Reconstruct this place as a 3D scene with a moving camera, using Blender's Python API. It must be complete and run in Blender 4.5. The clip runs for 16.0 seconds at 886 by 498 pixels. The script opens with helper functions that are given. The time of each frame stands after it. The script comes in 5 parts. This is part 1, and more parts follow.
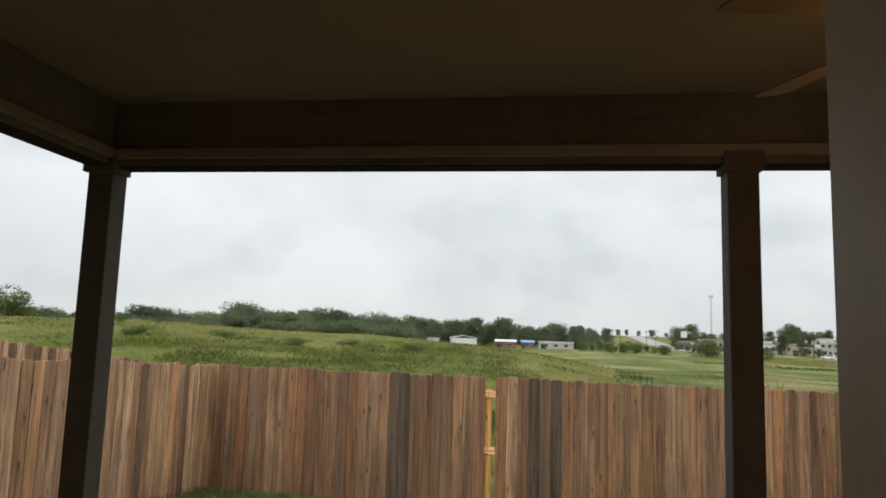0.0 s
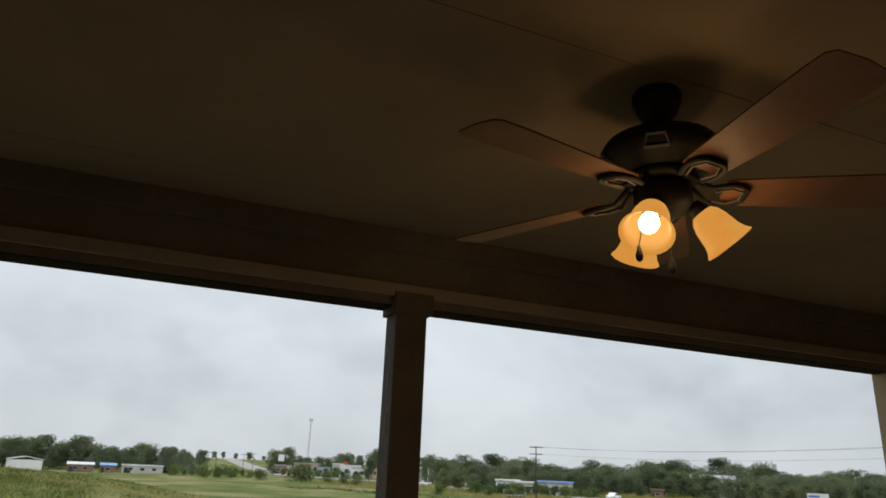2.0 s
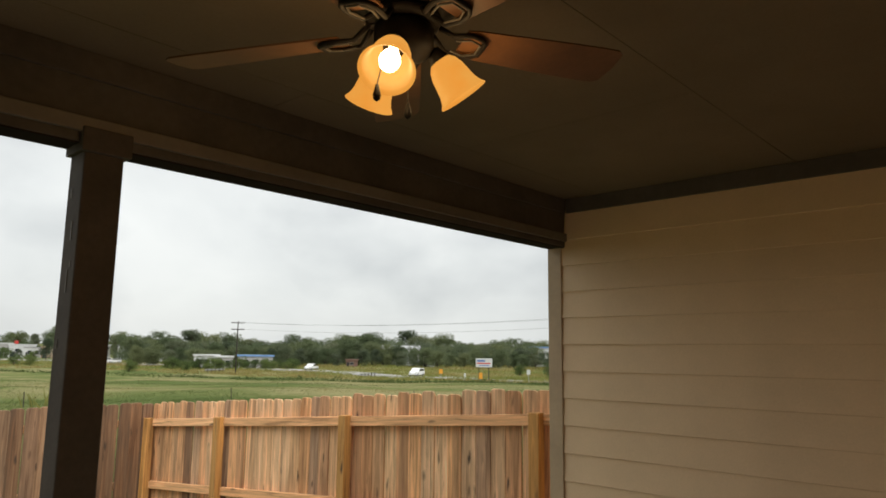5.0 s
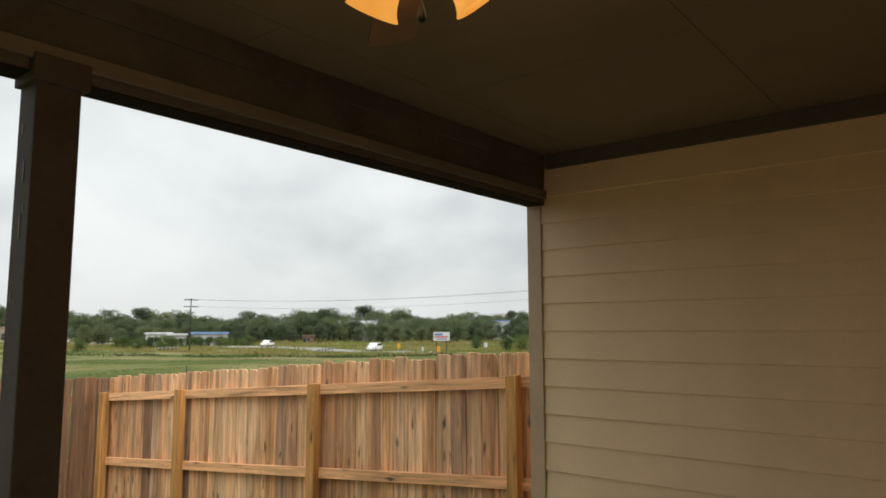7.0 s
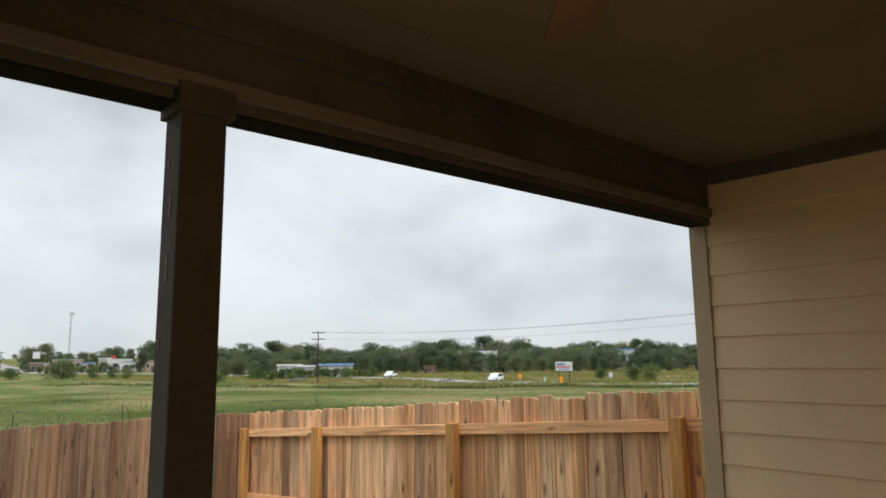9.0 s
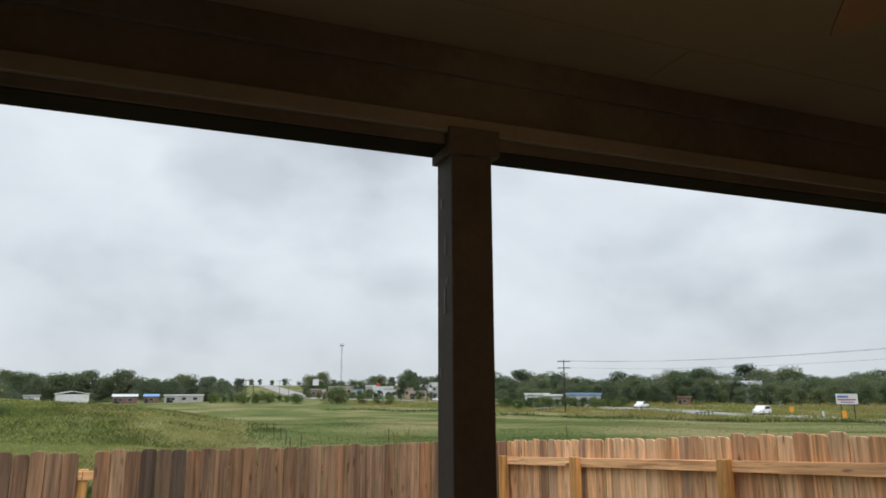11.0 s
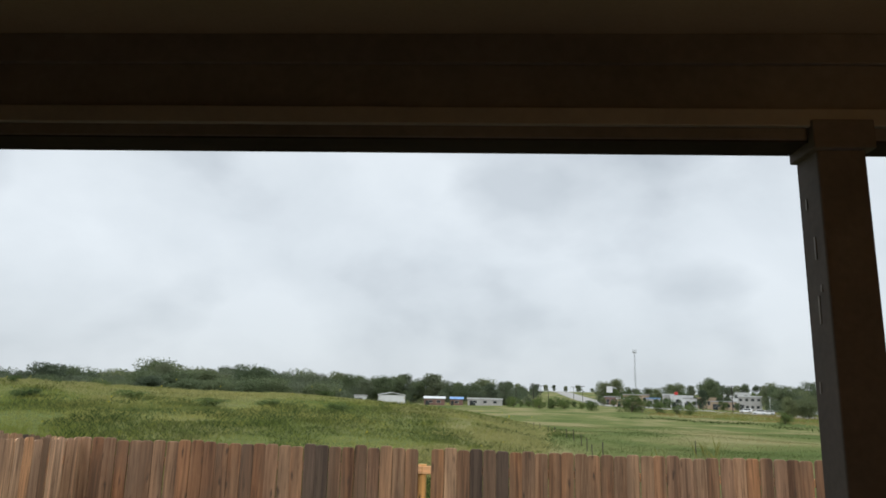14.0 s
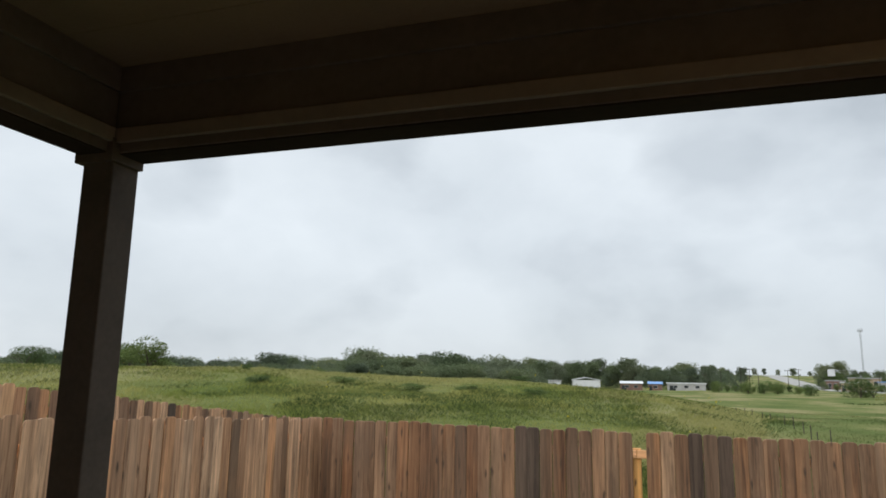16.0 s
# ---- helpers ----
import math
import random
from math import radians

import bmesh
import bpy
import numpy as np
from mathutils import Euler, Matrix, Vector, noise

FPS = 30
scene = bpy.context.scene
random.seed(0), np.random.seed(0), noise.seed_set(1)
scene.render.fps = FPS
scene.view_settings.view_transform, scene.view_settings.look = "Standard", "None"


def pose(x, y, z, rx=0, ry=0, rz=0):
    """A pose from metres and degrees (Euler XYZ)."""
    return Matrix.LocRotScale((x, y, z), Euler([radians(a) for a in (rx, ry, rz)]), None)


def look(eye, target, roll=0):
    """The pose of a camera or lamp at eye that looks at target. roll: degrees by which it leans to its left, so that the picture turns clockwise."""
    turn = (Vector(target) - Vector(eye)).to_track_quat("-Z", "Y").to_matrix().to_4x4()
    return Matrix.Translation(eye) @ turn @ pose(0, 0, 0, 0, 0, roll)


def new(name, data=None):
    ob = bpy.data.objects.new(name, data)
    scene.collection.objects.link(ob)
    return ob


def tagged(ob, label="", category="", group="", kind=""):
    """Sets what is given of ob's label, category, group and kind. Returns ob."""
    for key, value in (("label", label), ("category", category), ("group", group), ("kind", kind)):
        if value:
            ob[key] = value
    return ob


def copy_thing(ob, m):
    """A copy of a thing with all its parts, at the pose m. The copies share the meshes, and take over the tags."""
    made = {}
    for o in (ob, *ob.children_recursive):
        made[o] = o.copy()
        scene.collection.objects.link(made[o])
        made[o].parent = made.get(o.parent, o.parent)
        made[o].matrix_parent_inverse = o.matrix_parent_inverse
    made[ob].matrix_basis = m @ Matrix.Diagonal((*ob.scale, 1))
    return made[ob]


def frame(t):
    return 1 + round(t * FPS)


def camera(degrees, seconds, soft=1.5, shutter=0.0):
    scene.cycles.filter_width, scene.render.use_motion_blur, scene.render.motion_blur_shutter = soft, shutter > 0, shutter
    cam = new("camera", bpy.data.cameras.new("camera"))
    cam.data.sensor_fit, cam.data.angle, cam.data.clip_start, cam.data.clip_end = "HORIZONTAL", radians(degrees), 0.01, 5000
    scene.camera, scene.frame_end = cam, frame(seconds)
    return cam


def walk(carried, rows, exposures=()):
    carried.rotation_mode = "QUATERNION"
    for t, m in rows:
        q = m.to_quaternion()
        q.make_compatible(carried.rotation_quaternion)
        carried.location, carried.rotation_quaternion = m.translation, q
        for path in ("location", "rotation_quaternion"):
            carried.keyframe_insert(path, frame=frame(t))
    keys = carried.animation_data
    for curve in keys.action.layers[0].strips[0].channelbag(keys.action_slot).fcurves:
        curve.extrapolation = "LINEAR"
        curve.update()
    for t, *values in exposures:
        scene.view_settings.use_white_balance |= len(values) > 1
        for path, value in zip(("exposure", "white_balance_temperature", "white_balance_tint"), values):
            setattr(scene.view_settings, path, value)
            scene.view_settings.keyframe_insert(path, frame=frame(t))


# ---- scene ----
# camera and walk
FOV = 65.50
ROWS = [
    (0.0, 1.152, -0.437, 1.510, 97.03, -1.83, 8.19),
    (0.5, 1.088, -0.306, 1.544, 99.30, -2.16, 2.33),
    (1.0, 1.061, -0.159, 1.590, 102.29, -2.59, -5.61),
    (1.5, 1.068, -0.008, 1.634, 105.25, -3.01, -14.63),
    (2.0, 1.042, 0.128, 1.669, 107.91, -2.20, -23.66),
    (2.5, 1.035, 0.195, 1.687, 109.12, -2.29, -31.05),
    (3.0, 1.048, 0.210, 1.696, 109.65, -2.26, -37.35),
    (3.5, 1.056, 0.201, 1.692, 109.40, -1.77, -41.82),
    (4.0, 1.074, 0.207, 1.675, 106.67, -1.88, -45.11),
    (4.5, 1.084, 0.242, 1.632, 102.34, -0.98, -46.80),
    (5.0, 1.101, 0.274, 1.607, 98.55, -0.70, -47.50),
    (7.5, 1.195, 0.600, 1.514, 96.42, 0.14, -51.23),
    (8.0, 1.248, 0.711, 1.536, 97.20, 0.29, -48.37),
    (10.5, 1.283, 0.927, 1.579, 100.88, 0.57, -27.63),
    (11.0, 1.200, 0.894, 1.570, 101.49, 0.17, -21.25),
    (11.5, 1.137, 0.886, 1.569, 101.89, -0.06, -16.84),
    (12.0, 1.094, 0.902, 1.573, 101.73, -0.40, -12.14),
    (12.5, 1.062, 0.917, 1.586, 101.45, -0.39, -7.96),
    (13.0, 1.042, 0.921, 1.594, 101.69, -0.75, -3.93),
    (13.5, 1.015, 0.908, 1.591, 101.74, -0.99, -0.84),
    (14.0, 0.986, 0.873, 1.582, 101.78, -1.34, 2.32),
    (14.5, 0.947, 0.854, 1.585, 101.73, -1.07, 5.55),
    (15.0, 0.902, 0.862, 1.589, 101.32, -0.91, 8.86),
    (15.5, 0.865, 0.875, 1.576, 100.99, -0.89, 12.19),
    (16.0, 0.828, 0.879, 1.548, 100.30, -0.94, 18.00),
]
cam = camera(FOV, 16.0, soft=1.7)
EXPOSURES = [(0.0, 0.05, 6650, 10), (0.5, 0.0, 6350, 10), (1.0, 0.0, 6330, 10), (1.5, -0.1, 6330, 10), (2.0, -0.15, 6400, 10), (2.5, -0.02, 6600, 10), (3.0, 0.08, 6650, 10), (3.5, 0.2, 6700, 10), (4.0, 0.17, 6800, 10),
             (4.5, 0.14, 6900, 10), (5.0, 0.12, 6900, 10), (7.5, 0.1, 6800, 10), (8.0, 0.1, 6750, 10), (10.5, -0.08, 6330, 10), (12.0, -0.08, 6330, 10), (16.0, -0.04, 6330, 10)]
walk(cam, [(t, pose(x, y, z, a, b, c)) for t, x, y, z, a, b, c in ROWS], EXPOSURES)

# ---- world, sun, lamps ----
world = bpy.data.worlds.new("overcast_sky")
scene.world = world
world.use_nodes = True
wt = world.node_tree
wt.nodes.clear()


def wnode(kind, **kw):
    n = wt.nodes.new(kind)
    for k, v in kw.items():
        n.inputs[k].default_value = v
    return n


SUN_EL, SUN_AZ = 44.0, 196.0
sky = wt.nodes.new("ShaderNodeTexSky")
sky.sky_type = 'NISHITA'
sky.sun_disc = False
sky.sun_elevation, sky.sun_rotation = radians(SUN_EL), radians(SUN_AZ)
wcoord = wt.nodes.new("ShaderNodeTexCoord")
wmap = wnode("ShaderNodeMapping", Scale=(1.0, 1.0, 1.6))
cloud = wnode("ShaderNodeTexNoise", Scale=3.1, Detail=8.0, Roughness=0.5, Distortion=0.15)
cramp = wt.nodes.new("ShaderNodeValToRGB")
cramp.color_ramp.elements[0].position, cramp.color_ramp.elements[0].color = 0.30, (0.645, 0.692, 0.73, 1)
cramp.color_ramp.elements[1].position, cramp.color_ramp.elements[1].color = 0.64, (0.86, 0.912, 0.942, 1)
mid_el = cramp.color_ramp.elements.new(0.44)
mid_el.color = (0.755, 0.808, 0.842, 1)
skyscale = wt.nodes.new("ShaderNodeVectorMath")
skyscale.operation = 'SCALE'
skyscale.inputs["Scale"].default_value = 0.08
wmix = wt.nodes.new("ShaderNodeMix")
wmix.data_type = 'RGBA'
wmix.inputs[0].default_value = 0.93
wbg = wnode("ShaderNodeBackground", Strength=1.0)
wout = wt.nodes.new("ShaderNodeOutputWorld")
wt.links.new(wcoord.outputs["Generated"], wmap.inputs["Vector"])
wt.links.new(wmap.outputs["Vector"], cloud.inputs["Vector"])
wt.links.new(cloud.outputs["Fac"], cramp.inputs["Fac"])
wt.links.new(sky.outputs["Color"], skyscale.inputs[0])
wt.links.new(skyscale.outputs["Vector"], wmix.inputs[6])
wt.links.new(cramp.outputs["Color"], wmix.inputs[7])
# ragged darker scud under the cloud deck
scud = wnode("ShaderNodeTexNoise", Scale=4.6, Detail=5.0, Roughness=0.4, Distortion=0.1)
scud_ramp = wt.nodes.new("ShaderNodeValToRGB")
scud_ramp.color_ramp.elements[0].position, scud_ramp.color_ramp.elements[0].color = 0.53, (1.04, 1.04, 1.04, 1)
scud_ramp.color_ramp.elements[1].position, scud_ramp.color_ramp.elements[1].color = 0.74, (0.79, 0.803, 0.82, 1)
wt.links.new(wmap.outputs["Vector"], scud.inputs["Vector"])
wt.links.new(scud.outputs["Fac"], scud_ramp.inputs["Fac"])
wscud = wt.nodes.new("ShaderNodeVectorMath")
wscud.operation = 'MULTIPLY'
wt.links.new(wmix.outputs[2], wscud.inputs[0])
wt.links.new(scud_ramp.outputs["Color"], wscud.inputs[1])
# an overcast sky is brighter overhead than at the horizon
wsep = wt.nodes.new("ShaderNodeSeparateXYZ")
zen = wt.nodes.new("ShaderNodeMapRange")
zen.interpolation_type = 'SMOOTHSTEP'
zen.inputs["From Min"].default_value, zen.inputs["From Max"].default_value = 0.35, 1.0
zen.inputs["To Min"].default_value, zen.inputs["To Max"].default_value = 1.0, 2.25
wgain = wt.nodes.new("ShaderNodeVectorMath")
wgain.operation = 'SCALE'
wt.links.new(wcoord.outputs["Generated"], wsep.inputs[0])
wt.links.new(wsep.outputs["Z"], zen.inputs["Value"])
wt.links.new(wscud.outputs["Vector"], wgain.inputs[0])
low = wt.nodes.new("ShaderNodeMapRange")
low.inputs["From Min"].default_value, low.inputs["From Max"].default_value = 0.0, 0.2
low.inputs["To Min"].default_value, low.inputs["To Max"].default_value = 0.86, 1.0
both = wt.nodes.new("ShaderNodeMath")
both.operation = 'MULTIPLY'
wt.links.new(wsep.outputs["Z"], low.inputs["Value"])
wt.links.new(low.outputs["Result"], both.inputs[0])
wt.links.new(zen.outputs["Result"], both.inputs[1])
wt.links.new(both.outputs[0], wgain.inputs["Scale"])
wt.links.new(wgain.outputs["Vector"], wbg.inputs["Color"])
wt.links.new(wbg.outputs["Background"], wout.inputs["Surface"])

sun_data = bpy.data.lights.new("sun", 'SUN')
sun_data.energy, sun_data.angle, sun_data.color = 1.5, radians(40), (1.0, 0.96, 0.9)
sun = new("sun", sun_data)
sa = radians(SUN_AZ)
sun.matrix_world = look((math.sin(sa) * 60 * math.cos(radians(SUN_EL)), math.cos(sa) * 60 * math.cos(radians(SUN_EL)), 60 * math.sin(radians(SUN_EL))), (0, 0, 0))

FAN = (2.206, 1.43)
LAMP_W = 1.0


# ---- materials ----
def shader(name, build):
    m = bpy.data.materials.new(name)
    m.use_nodes = True
    nt = m.node_tree
    b = nt.nodes["Principled BSDF"]
    build(nt, b)
    return m


def nd(nt, kind, **kw):
    n = nt.nodes.new(kind)
    for k, v in kw.items():
        n.inputs[k].default_value = v
    return n


def ramp(nt, stops):
    r = nt.nodes.new("ShaderNodeValToRGB")
    e = r.color_ramp.elements
    while len(e) < len(stops):
        e.new(0.5)
    for el, (p, c) in zip(e, stops):
        el.position, el.color = p, (*c, 1)
    return r


def mixc(nt, fac, a, b, mode='MIX'):
    n = nt.nodes.new("ShaderNodeMix")
    n.data_type, n.blend_type = 'RGBA', mode
    for sock, v in ((n.inputs[0], fac), (n.inputs[6], a), (n.inputs[7], b)):
        if hasattr(v, "links"):
            nt.links.new(v, sock)
        elif isinstance(v, tuple):
            sock.default_value = (*v, 1)
        else:
            sock.default_value = v
    return n.outputs[2]


def bump(nt, b, height, strength, dist):
    n = nd(nt, "ShaderNodeBump", Strength=strength, Distance=dist)
    nt.links.new(height, n.inputs["Height"])
    nt.links.new(n.outputs["Normal"], b.inputs["Normal"])


def plain(name, col, rough=0.6, var=0.15, scale=6.0, fine=60.0, metal=0.0, relief=0.15, dist=0.003, spread=0.0, gloss=0.5):
    """Paint, metal, plastic: colour with broad stains and fine grain."""
    def build(nt, b):
        tc = nt.nodes.new("ShaderNodeTexCoord")
        n1 = nd(nt, "ShaderNodeTexNoise", Scale=scale, Detail=5.0, Roughness=0.6)
        n2 = nd(nt, "ShaderNodeTexNoise", Scale=fine, Detail=4.0)
        nt.links.new(tc.outputs["Object"], n1.inputs["Vector"])
        nt.links.new(tc.outputs["Object"], n2.inputs["Vector"])
        dark = tuple(c * (1 - var) for c in col)
        lite = tuple(min(1, c * (1 + var)) for c in col)
        r1 = ramp(nt, [(0.32, dark), (0.68, lite)])
        nt.links.new(n1.outputs["Fac"], r1.inputs["Fac"])
        r2 = ramp(nt, [(0.3, (1 - var * .7,) * 3), (0.7, (1.0,) * 3)])
        nt.links.new(n2.outputs["Fac"], r2.inputs["Fac"])
        c = mixc(nt, 1.0, r1.outputs["Color"], r2.outputs["Color"], 'MULTIPLY')
        if spread:
            oi = nt.nodes.new("ShaderNodeObjectInfo")
            r3 = ramp(nt, [(0.0, (1 - spread,) * 3), (1.0, (1.0,) * 3)])
            nt.links.new(oi.outputs["Random"], r3.inputs["Fac"])
            c = mixc(nt, 1.0, c, r3.outputs["Color"], 'MULTIPLY')
        nt.links.new(c, b.inputs["Base Color"])
        b.inputs["Roughness"].default_value = rough
        b.inputs["Metallic"].default_value = metal
        b.inputs["Specular IOR Level"].default_value = gloss
        if relief:
            bump(nt, b, n2.outputs["Fac"], relief, dist)
    return shader(name, build)


def timber(name, tones, stain=(0.12, 0.082, 0.055), stain_amount=0.5, knots=True, along=2, streaks=((0.50, 0.43, 0.38), (0.95, 0.92, 0.89), (1.22, 1.20, 1.18))):
    """Sawn boards: tone varies from board to board; grain along one axis, knots, weather stains, run-down streaks."""
    def build(nt, b):
        tc = nt.nodes.new("ShaderNodeTexCoord")
        oi = nt.nodes.new("ShaderNodeObjectInfo")
        off = nd(nt, "ShaderNodeVectorMath")
        off.operation = 'MULTIPLY_ADD'
        off.inputs[1].default_value = (1, 1, 1)
        comb = nt.nodes.new("ShaderNodeCombineXYZ")
        mul = nt.nodes.new("ShaderNodeMath")
        mul.operation, mul.inputs[1].default_value = 'MULTIPLY', 37.0
        nt.links.new(oi.outputs["Random"], mul.inputs[0])
        for s in ("X", "Y", "Z"):
            nt.links.new(mul.outputs[0], comb.inputs[s])
        nt.links.new(tc.outputs["Object"], off.inputs[0])
        nt.links.new(comb.outputs[0], off.inputs[2])
        sc = [34.0, 34.0, 34.0]
        sc[along] = 1.6
        mp = nd(nt, "ShaderNodeMapping", Scale=tuple(sc))
        nt.links.new(off.outputs[0], mp.inputs["Vector"])
        grain = nd(nt, "ShaderNodeTexNoise", Scale=1.0, Detail=6.0, Roughness=0.65, Distortion=0.6)
        nt.links.new(mp.outputs[0], grain.inputs["Vector"])
        tone = ramp(nt, [(i / max(1, len(tones) - 1), c) for i, c in enumerate(tones)])
        nt.links.new(oi.outputs["Random"], tone.inputs["Fac"])
        g = ramp(nt, [(0.33, (0.46, 0.41, 0.38)), (0.46, (0.90, 0.88, 0.86)), (0.57, (1.06, 1.04, 1.02)), (0.67, (1.42, 1.40, 1.37))])
        nt.links.new(grain.outputs["Fac"], g.inputs["Fac"])
        c = mixc(nt, 1.0, tone.outputs["Color"], g.outputs["Color"], 'MULTIPLY')
        sc1 = [11.0, 11.0, 11.0]
        sc1[along] = 0.45
        mp1 = nd(nt, "ShaderNodeMapping", Scale=tuple(sc1))
        nt.links.new(off.outputs[0], mp1.inputs["Vector"])
        streak = nd(nt, "ShaderNodeTexNoise", Scale=1.0, Detail=5.0, Roughness=0.7, Distortion=0.3)
        nt.links.new(mp1.outputs[0], streak.inputs["Vector"])
        sr = ramp(nt, list(zip((0.36, 0.50, 0.66), streaks)))
        nt.links.new(streak.outputs["Fac"], sr.inputs["Fac"])
        c = mixc(nt, 1.0, c, sr.outputs["Color"], 'MULTIPLY')
        sc2 = [5.0, 5.0, 5.0]
        sc2[along] = 0.8
        mp2 = nd(nt, "ShaderNodeMapping", Scale=tuple(sc2))
        nt.links.new(off.outputs[0], mp2.inputs["Vector"])
        blot = nd(nt, "ShaderNodeTexNoise", Scale=1.0, Detail=4.0, Roughness=0.6)
        nt.links.new(mp2.outputs[0], blot.inputs["Vector"])
        br = ramp(nt, [(0.44, (0, 0, 0)), (0.62, (stain_amount,) * 3)])
        nt.links.new(blot.outputs["Fac"], br.inputs["Fac"])
        c = mixc(nt, br.outputs["Color"], c, stain)
        if knots:
            sc3 = [13.0, 13.0, 13.0]
            sc3[along] = 3.4
            mp3 = nd(nt, "ShaderNodeMapping", Scale=tuple(sc3))
            nt.links.new(off.outputs[0], mp3.inputs["Vector"])
            wob = nd(nt, "ShaderNodeTexNoise", Scale=2.4, Detail=3.0)
            nt.links.new(mp3.outputs[0], wob.inputs["Vector"])
            shift = nt.nodes.new("ShaderNodeVectorMath")
            shift.operation = 'MULTIPLY_ADD'
            shift.inputs[1].default_value = (0.45, 0.45, 0.45)
            nt.links.new(wob.outputs["Color"], shift.inputs[0])
            nt.links.new(mp3.outputs[0], shift.inputs[2])
            vo = nd(nt, "ShaderNodeTexVoronoi", Scale=1.0)
            nt.links.new(shift.outputs[0], vo.inputs["Vector"])
            pick = nt.nodes.new("ShaderNodeSeparateColor")
            nt.links.new(vo.outputs["Color"], pick.inputs[0])
            some = ramp(nt, [(0.42, (0, 0, 0)), (0.75, (0.9,) * 3)])
            nt.links.new(pick.outputs[0], some.inputs["Fac"])
            kr = ramp(nt, [(0.08, (1, 1, 1)), (0.24, (0, 0, 0))])
            nt.links.new(vo.outputs["Distance"], kr.inputs["Fac"])
            c = mixc(nt, mixc(nt, 1.0, kr.outputs["Color"], some.outputs["Color"], 'MULTIPLY'), c, (0.055, 0.034, 0.022))
        nt.links.new(c, b.inputs["Base Color"])
        b.inputs["Roughness"].default_value = 0.82
        bump(nt, b, grain.outputs["Fac"], 0.5, 0.004)
    return shader(name, build)


def leafy(name, tones, rough=0.6, patch=None, patch_scale=0.03, weedy=None):
    """Leaves and blades: tone by island, with broad patches over the land."""
    def build(nt, b):
        ge = nt.nodes.new("ShaderNodeNewGeometry")
        tone = ramp(nt, [(i / max(1, len(tones) - 1), c) for i, c in enumerate(tones)])
        nt.links.new(ge.outputs["Random Per Island"], tone.inputs["Fac"])
        c = tone.outputs["Color"]
        n = nd(nt, "ShaderNodeTexNoise", Scale=patch_scale, Detail=4.0, Roughness=0.55)
        mp = nd(nt, "ShaderNodeMapping", Scale=(1.0, 0.8, 1.0))
        nt.links.new(ge.outputs["Position"], mp.inputs["Vector"])
        nt.links.new(mp.outputs[0], n.inputs["Vector"])
        if patch:
            r = ramp(nt, [(0.45, (0, 0, 0)), (0.58, (0.85,) * 3)])
            nt.links.new(n.outputs["Fac"], r.inputs["Fac"])
            c = mixc(nt, r.outputs["Color"], c, patch)
        if weedy:
            nw = nd(nt, "ShaderNodeTexNoise", Scale=0.12, Detail=6.0, Roughness=0.62, Distortion=0.4)
            nt.links.new(mp.outputs[0], nw.inputs["Vector"])
            rw = ramp(nt, [(0.50, (0, 0, 0)), (0.62, (0.8,) * 3)])
            nt.links.new(nw.outputs["Fac"], rw.inputs["Fac"])
            c = mixc(nt, rw.outputs["Color"], c, weedy)
        oi = nt.nodes.new("ShaderNodeObjectInfo")
        r2 = ramp(nt, [(0.0, (0.70, 0.76, 0.74)), (0.5, (0.98, 1.0, 0.96)), (1.0, (1.32, 1.24, 1.12))])
        nt.links.new(oi.outputs["Random"], r2.inputs["Fac"])
        c = mixc(nt, 1.0, c, r2.outputs["Color"], 'MULTIPLY')
        nt.links.new(c, b.inputs["Base Color"])
        b.inputs["Roughness"].default_value = rough
        b.inputs["Specular IOR Level"].default_value = 0.06
        through_leaf = nt.nodes.new("ShaderNodeBsdfTranslucent")
        nt.links.new(c, through_leaf.inputs["Color"])
        blend = nd(nt, "ShaderNodeMixShader", Fac=0.4)
        nt.links.new(b.outputs[0], blend.inputs[1])
        nt.links.new(through_leaf.outputs[0], blend.inputs[2])
        nt.links.new(blend.outputs[0], nt.nodes["Material Output"].inputs["Surface"])
    return shader(name, build)


def build_ground(nt, b):
    ge = nt.nodes.new("ShaderNodeNewGeometry")
    n1 = nd(nt, "ShaderNodeTexNoise", Scale=0.06, Detail=4.0, Roughness=0.55)
    mp = nd(nt, "ShaderNodeMapping", Scale=(1.0, 0.7, 1.0))
    n2 = nd(nt, "ShaderNodeTexNoise", Scale=2.5, Detail=6.0, Roughness=0.7)
    nt.links.new(ge.outputs["Position"], mp.inputs["Vector"])
    nt.links.new(mp.outputs[0], n1.inputs["Vector"])
    nt.links.new(ge.outputs["Position"], n2.inputs["Vector"])
    r1 = ramp(nt, [(0.38, (0.10, 0.132, 0.042)), (0.49, (0.15, 0.168, 0.062)), (0.60, (0.25, 0.228, 0.115))])
    nt.links.new(n1.outputs["Fac"], r1.inputs["Fac"])
    r2 = ramp(nt, [(0.3, (0.55, 0.55, 0.5)), (0.7, (1.1, 1.1, 1.05))])
    nt.links.new(n2.outputs["Fac"], r2.inputs["Fac"])
    nt.links.new(mixc(nt, 1.0, r1.outputs["Color"], r2.outputs["Color"], 'MULTIPLY'), b.inputs["Base Color"])
    b.inputs["Roughness"].default_value = 1.0
    b.inputs["Specular IOR Level"].default_value = 0.03
    bump(nt, b, n2.outputs["Fac"], 0.6, 0.05)


